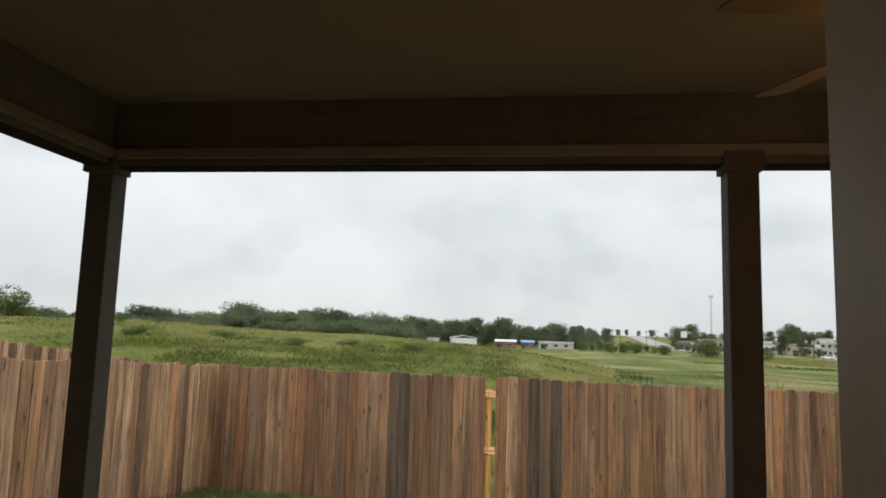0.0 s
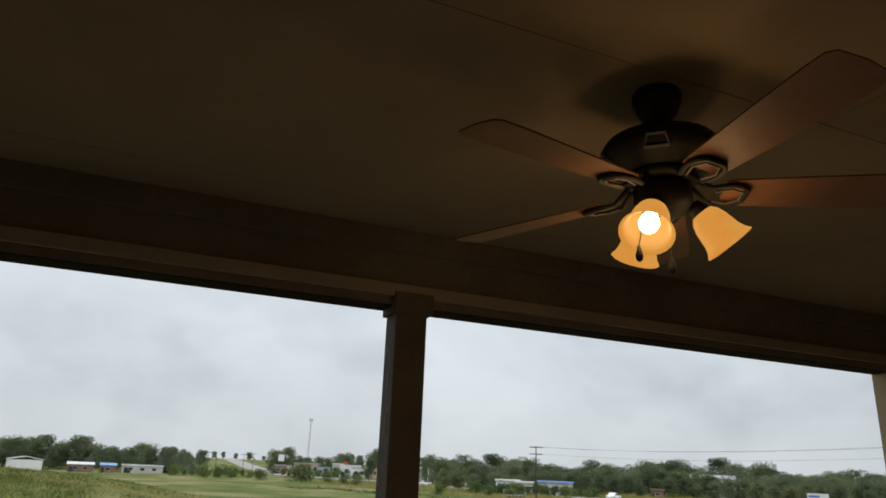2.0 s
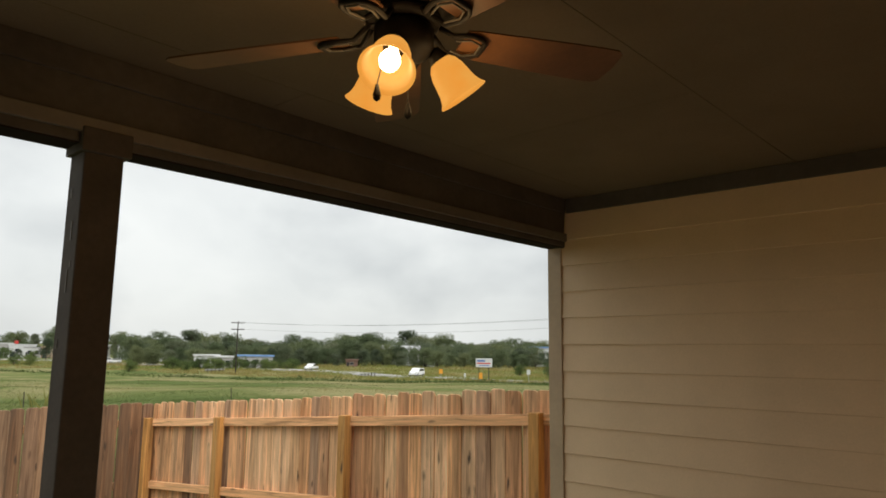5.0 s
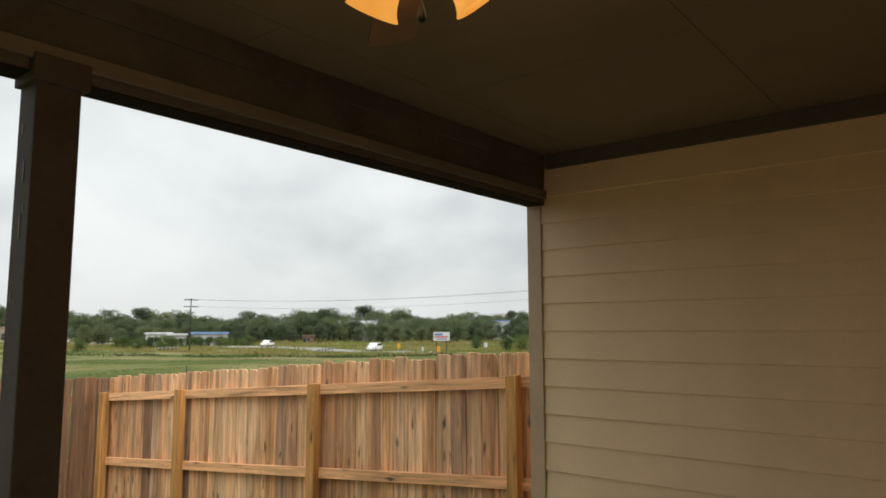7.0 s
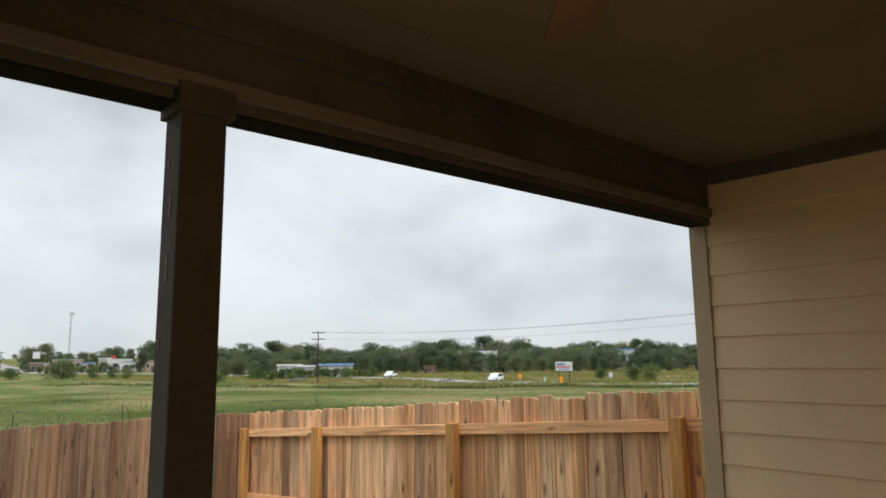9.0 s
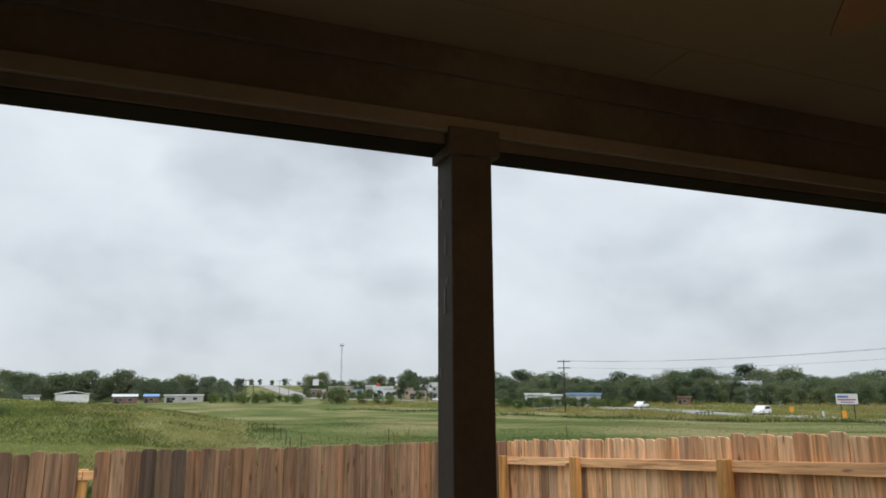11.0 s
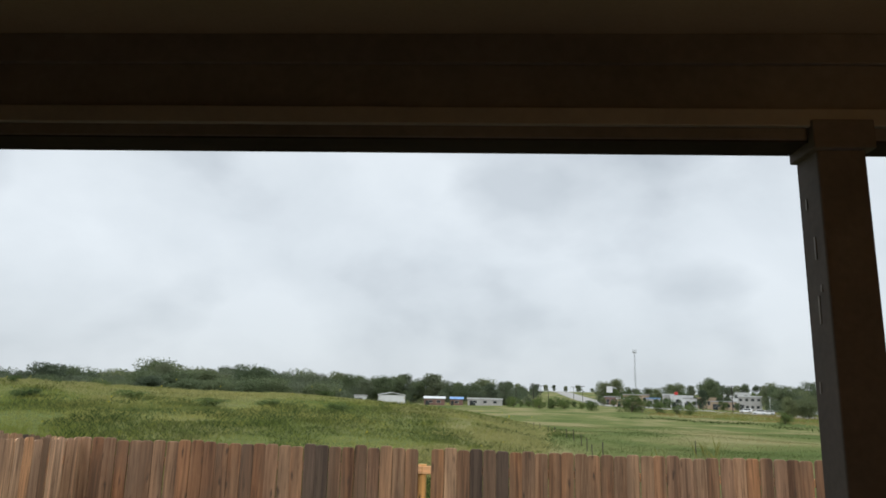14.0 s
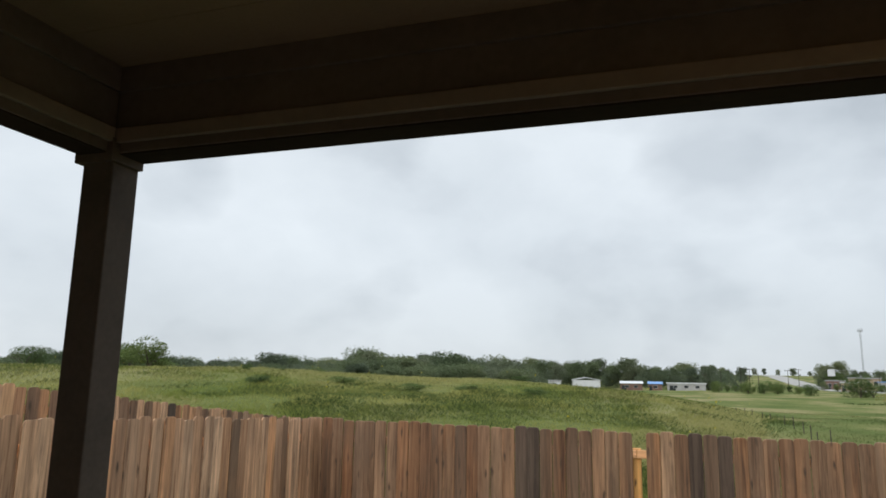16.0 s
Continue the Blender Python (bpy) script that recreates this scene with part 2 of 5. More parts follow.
GROUND = shader("meadow_soil_and_turf", build_ground)
CEDAR = timber("cedar_pickets", [(0.20, 0.10, 0.05), (0.31, 0.172, 0.095), (0.14, 0.08, 0.046), (0.37, 0.225, 0.135), (0.235, 0.108, 0.048), (0.13, 0.082, 0.054), (0.33, 0.165, 0.078), (0.23, 0.135, 0.082), (0.41, 0.255, 0.155)])
CEDAR_PALE = timber("pale_cedar", [(0.78, 0.47, 0.27), (0.54, 0.285, 0.15), (0.83, 0.55, 0.34), (0.66, 0.37, 0.20), (0.80, 0.53, 0.32), (0.50, 0.285, 0.165), (0.76, 0.43, 0.22), (0.84, 0.57, 0.37)], stain=(0.27, 0.16, 0.085), stain_amount=0.45, streaks=((0.72, 0.64, 0.55), (1.12, 1.06, 0.97), (1.36, 1.30, 1.22)))
CEDAR_TAN = timber("tan_weathered_cedar", [(0.50, 0.285, 0.16), (0.66, 0.42, 0.26), (0.36, 0.21, 0.125), (0.58, 0.31, 0.155), (0.46, 0.30, 0.195), (0.70, 0.46, 0.29), (0.40, 0.21, 0.105), (0.56, 0.36, 0.23)], stain=(0.18, 0.115, 0.075), stain_amount=0.5, streaks=((0.6, 0.54, 0.5), (1.05, 1.01, 0.98), (1.35, 1.32, 1.3)))
CEDAR_GREY = timber("grey_weathered_cedar", [(0.215, 0.122, 0.074), (0.27, 0.165, 0.105)])
CEDAR_DARK = timber("dark_stained_cedar", [(0.07, 0.05, 0.04), (0.10, 0.066, 0.048)])
PINE = timber("treated_pine", [(0.82, 0.455, 0.235), (0.86, 0.51, 0.28)], stain=(0.42, 0.25, 0.11), stain_amount=0.25, along=0, streaks=((0.85, 0.78, 0.7), (1.1, 1.06, 1.0), (1.25, 1.22, 1.18)))
PINE_POST = timber("treated_pine_post", [(0.52, 0.27, 0.085), (0.60, 0.33, 0.115)], stain=(0.32, 0.19, 0.08), stain_amount=0.3, streaks=((0.8, 0.74, 0.66), (1.1, 1.06, 1.0), (1.25, 1.22, 1.18)))
BROWN = plain("dark_brown_paint", (0.092, 0.073, 0.058), 0.75, 0.22, 3.0, 45.0, relief=0.2, gloss=0.25)
BEAM_PAINT = plain("brown_beam_paint", (0.108, 0.090, 0.073), 0.75, 0.2, 2.0, 30.0, relief=0.2, gloss=0.25)
TRIM = plain("tan_trim_paint", (0.46, 0.335, 0.205), 0.55, 0.1, 3.0, 40.0, relief=0.15)
TAN = plain("tan_siding_paint", (0.75, 0.54, 0.325), 0.6, 0.07, 1.5, 90.0, relief=0.25, dist=0.002, spread=0.06)
CEIL = plain("ceiling_paint", (0.185, 0.136, 0.085), 0.95, 0.1, 1.2, 70.0, relief=0.2, gloss=0.1)
# the tan trim again, with the dimness under the roof put into its colour
TRIM_DIM = plain("brown_trim_paint", (0.165, 0.137, 0.106), 0.55, 0.12, 3.0, 40.0)
# shade under the beams put into a near-black colour; also the door stop's black
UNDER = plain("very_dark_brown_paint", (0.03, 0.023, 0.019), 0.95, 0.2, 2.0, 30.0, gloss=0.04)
CONCRETE = plain("broom_concrete", (0.49, 0.47, 0.435), 0.9, 0.18, 1.5, 120.0)
INTERIOR = plain("interior_paint", (0.55, 0.5, 0.43), 0.8, 0.05, 2.0, 60.0)
ROOFING = plain("brown_shingle", (0.09, 0.075, 0.065), 0.95, 0.3, 4.0, 30.0)
BRONZE = plain("oil_rubbed_bronze", (0.010, 0.0075, 0.006), 0.55, 0.3, 9.0, 90.0, metal=0.4, relief=0.1, gloss=0.3)
BRONZE_EDGE = plain("worn_bronze_highlight", (0.11, 0.10, 0.088), 0.45, 0.3, 20.0, 90.0, metal=0.8, relief=0.1)
BLADE = plain("walnut_fan_blade", (0.115, 0.052, 0.022), 0.5, 0.2, 5.0, 45.0, relief=0.05, gloss=0.2)


def build_bulb(nt, b):
    b.inputs["Emission Color"].default_value = (1.0, 0.80, 0.42, 1)
    b.inputs["Emission Strength"].default_value = 9.0


BULB = shader("lit_bulb", build_bulb)


def build_shade(nt, b):
    tc = nt.nodes.new("ShaderNodeTexCoord")
    n = nd(nt, "ShaderNodeTexNoise", Scale=14.0, Detail=4.0)
    nt.links.new(tc.outputs["Object"], n.inputs["Vector"])
    r = ramp(nt, [(0.3, (1.0, 0.39, 0.06)), (0.7, (1.0, 0.46, 0.09))])
    nt.links.new(n.outputs["Fac"], r.inputs["Fac"])
    nt.links.new(r.outputs["Color"], b.inputs["Emission Color"])
    b.inputs["Emission Strength"].default_value = 0.72
    b.inputs["Base Color"].default_value = (0.05, 0.03, 0.012, 1)
    b.inputs["Roughness"].default_value = 0.6
    b.inputs["Specular IOR Level"].default_value = 0.15


SHADE = shader("lit_amber_glass", build_shade)
TALL = leafy("tall_grass", [(0.138, 0.176, 0.044), (0.154, 0.190, 0.048), (0.172, 0.204, 0.054), (0.20, 0.216, 0.066)], patch=(0.31, 0.30, 0.115), patch_scale=0.09, weedy=(0.088, 0.118, 0.034))
SHORT = leafy("short_grass", [(0.08, 0.116, 0.045), (0.092, 0.124, 0.048), (0.105, 0.132, 0.056)], patch=(0.26, 0.24, 0.13), patch_scale=0.055)
STRAW = leafy("straw_grass", [(0.20, 0.17, 0.07), (0.26, 0.21, 0.095), (0.15, 0.155, 0.05)], patch=(0.14, 0.17, 0.045), patch_scale=0.03)
WEED = leafy("dry_weed", [(0.105, 0.088, 0.045), (0.13, 0.105, 0.056), (0.10, 0.10, 0.038)])
HERB = leafy("dark_green_herb", [(0.072, 0.098, 0.032), (0.082, 0.108, 0.036), (0.094, 0.118, 0.040)])
WEED = leafy("meadow_weed", [(0.068, 0.098, 0.030), (0.084, 0.114, 0.036), (0.104, 0.134, 0.042)], patch=(0.16, 0.165, 0.055), patch_scale=0.2)
DRY = leafy("dry_pale_grass", [(0.27, 0.265, 0.11), (0.32, 0.305, 0.135), (0.36, 0.34, 0.155), (0.23, 0.24, 0.09)])
FLOWER = leafy("yellow_flowers", [(0.55, 0.42, 0.03), (0.6, 0.5, 0.08)])
# distance haze is put into these leaf colours: lighter, greyer and bluer
LEAF = leafy("oak_leaves", [(0.11, 0.138, 0.075), (0.125, 0.155, 0.084), (0.14, 0.168, 0.094), (0.158, 0.182, 0.105)])
# farther crowns, with more of the haze mixed into their green
LEAF_FAR = leafy("grey_green_oak_leaves", [(0.115, 0.138, 0.092), (0.13, 0.153, 0.10), (0.145, 0.168, 0.112), (0.165, 0.184, 0.124)], patch=(0.10, 0.125, 0.078), patch_scale=0.04)
LEAF_PALE = leafy("pale_bush_leaves", [(0.075, 0.115, 0.036), (0.10, 0.14, 0.05), (0.13, 0.165, 0.066)])
BARK = plain("bark", (0.09, 0.07, 0.055), 0.95, 0.3, 2.0, 20.0)
WHITE = plain("white_metal_siding", (0.58, 0.59, 0.60), 0.55, 0.08, 0.4, 6.0)
GREYW = plain("grey_render", (0.36, 0.355, 0.345), 0.8, 0.12, 0.4, 6.0)
TANB = plain("tan_brick_far", (0.36, 0.27, 0.19), 0.85, 0.15, 0.4, 6.0)
REDB = plain("red_brown_brick_far", (0.17, 0.10, 0.078), 0.85, 0.15, 0.4, 6.0)
BLUE = plain("blue_metal_roof", (0.16, 0.30, 0.55), 0.5, 0.1, 0.4, 6.0)
ROOFG = plain("grey_roof", (0.33, 0.33, 0.34), 0.7, 0.1, 0.4, 6.0)
DARKW = plain("dark_window_glass", (0.035, 0.04, 0.045), 0.12, 0.2, 0.5, 3.0, relief=0)
ROAD = plain("pale_concrete_road", (0.30, 0.29, 0.27), 0.9, 0.12, 0.2, 3.0)
POLEW = plain("dark_creosote_wood", (0.05, 0.04, 0.034), 0.9, 0.25, 2.0, 30.0)
STEEL = plain("galvanised_steel", (0.38, 0.39, 0.40), 0.5, 0.1, 2.0, 20.0, metal=0.6)
WIRE = plain("black_wire", (0.05, 0.05, 0.055), 0.6, 0.1)
CARW = plain("white_car_paint", (0.78, 0.79, 0.80), 0.22, 0.03, 1.0, 10.0, relief=0)
RUBBER = plain("tyre_rubber", (0.02, 0.02, 0.02), 0.85, 0.2)
REDP = plain("red_sign_paint", (0.55, 0.05, 0.04), 0.5, 0.1)
ORANGE = plain("orange_sign_paint", (0.75, 0.32, 0.03), 0.5, 0.1)
BLUEP = plain("blue_sign_paint", (0.08, 0.16, 0.42), 0.5, 0.1)


# ---- mesh helpers ----
def mesh_from(bm, name):
    me = bpy.data.meshes.new(name)
    bm.to_mesh(me)
    bm.free()
    return me


def part(name, bm, material, parent=None, label="", smooth=False):
    """One mesh object from a bmesh (or a mesh), under a thing or a part."""
    me = bm if isinstance(bm, bpy.types.Mesh) else mesh_from(bm, name)
    if not me.materials:
        me.materials.append(material)
    if smooth:
        me.polygons.foreach_set("use_smooth", [True] * len(me.polygons))
    ob = new(name, me)
    ob.parent = parent
    return tagged(ob, label) if label else ob


def box(x0, x1, y0, y1, z0, z1, bevel=0.0, bm=None):
    bm = bm or bmesh.new()
    made = bmesh.ops.create_cube(bm, size=1.0, matrix=Matrix.LocRotScale(((x0 + x1) / 2, (y0 + y1) / 2, (z0 + z1) / 2), None, (x1 - x0, y1 - y0, z1 - z0)))
    if bevel:
        es = list({e for v in made["verts"] for e in v.link_edges})
        bmesh.ops.bevel(bm, geom=es, offset=bevel, segments=2, profile=0.5, affect='EDGES')
    return bm


def tube(bm, a, b, ra, rb, n=8):
    """A tapered round bar from a to b."""
    a, b = Vector(a), Vector(b)
    d = b - a
    q = d.to_track_quat('Z', 'Y').to_matrix().to_4x4()
    bmesh.ops.create_cone(bm, cap_ends=True, segments=n, radius1=ra, radius2=rb, depth=d.length, matrix=Matrix.Translation((a + b) / 2) @ q)
    return bm


def bent_bar(pts, r, n=8):
    """One round bar bent along a line of points."""
    bm = bmesh.new()
    pts = [Vector(p) for p in pts]
    rings = []
    for i, p in enumerate(pts):
        d = (pts[min(i + 1, len(pts) - 1)] - pts[max(i - 1, 0)]).normalized()
        u = d.cross(Vector((0, 0, 1))).normalized()
        w = u.cross(d)
        rings.append([bm.verts.new(p + (u * math.cos(2 * math.pi * k / n) + w * math.sin(2 * math.pi * k / n)) * r) for k in range(n)])
    for p, q in zip(rings, rings[1:]):
        for k in range(n):
            bm.faces.new((p[k], p[(k + 1) % n], q[(k + 1) % n], q[k]))
    bm.faces.new(rings[0])
    bm.faces.new(rings[-1])
    bmesh.ops.recalc_face_normals(bm, faces=bm.faces[:])
    return bm


def lathe(profile, n=32, bm=None, at=(0, 0, 0), turn=None):
    """A turned shape from (radius, height) steps, about the z axis."""
    bm = bm or bmesh.new()
    rings = []
    for r, z in profile:
        rings.append([bm.verts.new((r * math.cos(2 * math.pi * i / n), r * math.sin(2 * math.pi * i / n), z)) for i in range(n)])
    for p, q in zip(rings, rings[1:]):
        for i in range(n):
            bm.faces.new((p[i], p[(i + 1) % n], q[(i + 1) % n], q[i]))
    m = Matrix.Translation(at) @ (turn or Matrix())
    bmesh.ops.transform(bm, matrix=m, verts=[v for ring in rings for v in ring])
    return bm


def raw_mesh(name, verts, faces):
    """A mesh from numpy arrays: (n, 3) corners and (m, 3) triangles."""
    me = bpy.data.meshes.new(name)
    me.vertices.add(len(verts))
    me.vertices.foreach_set("co", np.asarray(verts, dtype=np.float32).ravel())
    k = faces.shape[1]
    me.loops.add(faces.size)
    me.loops.foreach_set("vertex_index", faces.astype(np.int32).ravel())
    me.polygons.add(len(faces))
    me.polygons.foreach_set("loop_start", np.arange(0, faces.size, k, dtype=np.int32))
    me.update(calc_edges=True)
    return me


def thing(name, x, y, z, label, category, group="", turn=0.0):
    ob = new(name)
    ob.matrix_world = pose(x, y, z, 0, 0, turn)
    ob.empty_display_size = 0.1
    return tagged(ob, label, category, group)


def structure(name, bm, material, label, category="wall"):
    return tagged(part(name, bm, material), label, category, kind="structure")


# ---- the lie of the land ----
def sstep(a, b, v):
    t = np.clip((v - a) / (b - a), 0, 1)
    return t * t * (3 - 2 * t)


def land(x, y):
    """Height of the ground: the yard falls to the fence, the meadow swells ahead and runs down to the road and town."""
    x, y = np.asarray(x, float), np.asarray(y, float)
    r = np.hypot(x - 1, y - 1)
    az = np.degrees(np.arctan2(x - 1, y - 1))
    yard = -0.14 - 0.58 * np.clip((y - 3.1) / 5.6, 0, 1)
    far = -0.72 - 3.0 * sstep(14, 150, r) + 10.0 * sstep(380, 900, r)
    w = (1 - sstep(-5, 9, az)) * sstep(-150, -70, az)
    swell = np.interp(az, [-60, -46, -30, -14, -7, 0], [3.2, 3.2, 2.95, 2.45, 2.1, 1.9]) * sstep(12, 62, r) * (1 - sstep(72, 150, r)) * w
    rough = 0.22 * np.sin(x * 0.21 + 1.3) * np.sin(y * 0.17 + 0.4) * sstep(14, 40, r)
    k = sstep(8.5, 15, y) if y.ndim else float(sstep(8.5, 15, y))
    out = yard * (1 - k) + far * k
    out = np.where(y < 8.5, np.where(r > 14, yard * (1 - sstep(14, 40, r)) + far * sstep(14, 40, r), yard), out)
    return out + (swell + rough) * np.where(y > 8.5, 1, sstep(14, 40, r))


def polar(az, r):
    a = radians(az)
    return 1 + r * math.sin(a), 1 + r * math.cos(a)


def ground_at(x, y):
    return float(land(x, y))


# ---- the patio and the house round it ----
BEAM_Z, STRIP_Z, CEIL_Z, FRIEZE_Z = 2.337, 2.372, 2.67, 2.572
Y_IN, Y_OUT, X_WALL, X_LEFT, X_IN, Y_HOUSE = 2.838, 2.964, 5.128, -1.24, -1.112, 0.084

structure("patio_floor", box(X_LEFT - 0.1, 5.3, Y_HOUSE - 0.16, 3.12, -0.16, 0.0, 0.01), CONCRETE, "grey broom-finished concrete patio slab", "patio")


def beam(name, x0, x1, y0, y1, label):
    ob = structure(name, box(x0, x1, y0, y1, BEAM_Z, CEIL_Z + 0.02, 0.004), BEAM_PAINT, label, "beam")
    return ob


beam_front = beam("beam_1", X_LEFT, 5.29, Y_IN, Y_OUT, "dark brown painted boxed patio beam")
# thin sheet added under the beam; its dark colour stands for the shade
part("underside_board", box(X_LEFT + 0.005, 5.28, Y_IN + 0.004, Y_OUT - 0.001, BEAM_Z - 0.006, BEAM_Z - 0.0005, 0), UNDER, beam_front, "very dark added sheet for the shade under the beam")
part("trim_strip", box(X_IN + 0.002, X_WALL - 0.002, Y_IN - 0.022, Y_IN - 0.001, STRIP_Z, STRIP_Z + 0.055, 0.004), TRIM_DIM, beam_front, "lighter tan trim strip")
part("frieze", box(X_IN + 0.002, X_WALL - 0.012, Y_IN - 0.02, Y_IN - 0.001, FRIEZE_Z, CEIL_Z - 0.001, 0.003), BEAM_PAINT, beam_front)
beam_side = beam("beam_2", X_LEFT, X_IN, Y_HOUSE + 0.002, Y_IN - 0.002, "dark brown painted boxed side beam")
# the same added sheet, darkening the side beam's underside by colour
part("underside_board", box(X_LEFT + 0.001, X_IN - 0.005, Y_HOUSE + 0.005, Y_IN - 0.004, BEAM_Z - 0.006, BEAM_Z - 0.0005, 0), UNDER, beam_side, "very dark added sheet for the shade under the beam")
part("trim_strip", box(X_IN + 0.001, X_IN + 0.022, Y_HOUSE + 0.004, Y_IN - 0.024, STRIP_Z, STRIP_Z + 0.055, 0.004), TRIM_DIM, beam_side, "lighter tan trim strip")
part("frieze", box(X_IN + 0.001, X_IN + 0.02, Y_HOUSE + 0.004, Y_IN - 0.022, FRIEZE_Z, CEIL_Z - 0.001, 0.003), BEAM_PAINT, beam_side)

# ceiling sheets, with open seams between them
bm = bmesh.new()
GAP = 0.0015
xs_a = [X_LEFT, 2.735, 5.29]
xs_b = [X_LEFT, 3.76, 5.29]
for (y0, y1), xs in (((Y_HOUSE, 1.34), xs_a), ((1.34, 2.56), xs_b), ((2.56, Y_IN + 0.1), xs_a)):
    for x0, x1 in zip(xs, xs[1:]):
        box(x0 + GAP, x1 - GAP, y0 + GAP, y1 - GAP, CEIL_Z, CEIL_Z + 0.012, 0, bm)
box(X_LEFT, 5.29, Y_HOUSE, Y_OUT, CEIL_Z + 0.013, CEIL_Z + 0.05, 0, bm)
structure("ceiling", bm, CEIL, "brown painted patio ceiling of large sheets", "ceiling")

bm = bmesh.new()
box(-5.0, 9.6, -6.0, 3.35, 2.76, 2.86, 0, bm)
structure("roof", bm, ROOFING, "low brown shingle roof over the patio", "roof")

# house wall with the doorway, and plain rooms behind it
DOOR_L, DOOR_R = 0.43, 1.356
bm = bmesh.new()
box(-4.6, DOOR_L - 0.03, Y_HOUSE - 0.16, Y_HOUSE, -0.3, 2.76, 0, bm)
box(DOOR_R + 0.03, X_WALL, Y_HOUSE - 0.16, Y_HOUSE, -0.3, 2.76, 0, bm)
box(DOOR_L - 0.03, DOOR_R + 0.03, Y_HOUSE - 0.16, Y_HOUSE, 2.09, 2.76, 0, bm)
structure("wall_south", bm, TAN, "tan house wall with the patio doorway")
door = tagged(new("door_1"), "tan painted door frame of the open patio doorway", "door frame", kind="structure")
for nm, b in (("jamb", (DOOR_R, DOOR_R + 0.03, Y_HOUSE - 0.115, Y_HOUSE + 0.004, 0, 2.06)), ("jamb", (DOOR_L - 0.03, DOOR_L, Y_HOUSE - 0.115, Y_HOUSE + 0.004, 0, 2.06)),
              ("head", (DOOR_L - 0.03, DOOR_R + 0.03, Y_HOUSE - 0.08, Y_HOUSE + 0.004, 2.062, 2.09))):
    part(nm, box(*b, 0.003), TRIM, door)
for x0, x1 in ((DOOR_R - 0.012, DOOR_R + 0.03), (DOOR_L - 0.03, DOOR_L + 0.012)):
    part("door_stop", box(x0, x1, Y_HOUSE - 0.16, Y_HOUSE - 0.117, 0, 2.06, 0.003), UNDER, door, "black weather strip")
bm = bmesh.new()
box(-4.6, -4.45, -5.9, Y_HOUSE - 0.16, -0.3, 2.7, 0, bm)
box(-4.45, 5.2, -5.9, -5.75, -0.3, 2.7, 0, bm)
box(5.2, 5.3, -5.9, Y_HOUSE - 0.16, -0.3, 2.7, 0, bm)
structure("wall_room", bm, INTERIOR, "plain cream walls of the room indoors")
structure("floor", box(-4.45, 5.2, -5.75, Y_HOUSE - 0.16, -0.12, -0.005), plain("indoor_floor", (0.2, 0.15, 0.1), 0.5), "brown indoor floor", "floor")
structure("ceiling_room", box(-4.45, 5.2, -5.75, Y_HOUSE - 0.16, 2.55, 2.6), INTERIOR, "plain cream ceiling indoors", "ceiling")

# the wing wall with lap siding
wall_wing = structure("wall_east", box(X_WALL + 0.016, X_WALL + 0.15, Y_HOUSE, 2.86, -0.3, CEIL_Z, 0), TAN, "tan lap-sided wall closing the patio")
structure("wall_wing", box(X_WALL + 0.016, 9.4, 2.862, 2.96, -0.6, 2.75, 0), TAN, "tan back wall of the house wing")
structure("wall_wing_end", box(9.4, 9.5, 0.0, 2.99, -0.6, 2.75, 0), TAN, "tan end wall of the house wing")
corner = structure("trim", box(X_WALL - 0.014, X_WALL + 0.09, 2.862, 2.968, -0.3, BEAM_Z + 0.062, 0.003), TRIM, "tan corner board at the end of the siding", "trim")
structure("frieze_wall", box(X_WALL - 0.012, X_WALL + 0.014, Y_HOUSE + 0.002, Y_IN - 0.022, FRIEZE_Z, CEIL_Z - 0.001, 0.003), BEAM_PAINT, "dark brown frieze board at the ceiling", "trim")


def plank_mesh(length, h):
    """A lap board: thick at its lower edge, tucked in at the top."""
    bm = bmesh.new()
    prof = [(0.0145, 0.0), (0.0145, h + 0.02), (0.008, h + 0.02), (-0.006, 0.003), (-0.004, 0.0)]
    a = [bm.verts.new((x, 0, z)) for x, z in prof]
    b = [bm.verts.new((x, length, z)) for x, z in prof]
    bm.faces.new(a)
    bm.faces.new(list(reversed(b)))
    for i in range(5):
        j = (i + 1) % 5
        bm.faces.new((a[j], a[i], b[i], b[j]))
    bmesh.ops.recalc_face_normals(bm, faces=bm.faces[:])
    return mesh_from(bm, "siding_plank")


plank = plank_mesh(2.865 - Y_HOUSE, 0.178)
plank.materials.append(TAN)
plank_top = plank_mesh(2.865 - Y_HOUSE, 0.01)
plank_top.materials.append(TAN)
z = 2.028 - 0.178 * 12
while z < FRIEZE_Z - 0.02:
    p = new("siding_plank", plank if z + 0.2 < FRIEZE_Z + 0.06 else plank_top)
    p.parent = wall_wing
    p.location = (X_WALL, Y_HOUSE, z)
    z += 0.178


# columns
def column(x, y, label):
    c = thing("column", x, y, 0, label, "column", "patio columns")
    hw, hd = 0.07, 0.066
    part("shaft", box(-hw, hw, -hd, hd, 0, BEAM_Z - 0.004, 0.006), BROWN, c)
    part("cap", box(-hw - 0.018, hw + 0.018, -hd - 0.026, hd + 0.004, BEAM_Z - 0.036, BEAM_Z + 0.052, 0.004), BROWN, c)
    part("base_trim", box(-hw - 0.022, hw + 0.022, -hd - 0.022, hd + 0.02, 0.0, 0.14, 0.004), BROWN, c)
    return c


column(-1.173, 2.895, "dark brown painted square column at the patio corner")
mid_column = column(2.055, 2.895, "dark brown painted square column between two bays, with chipped paint")
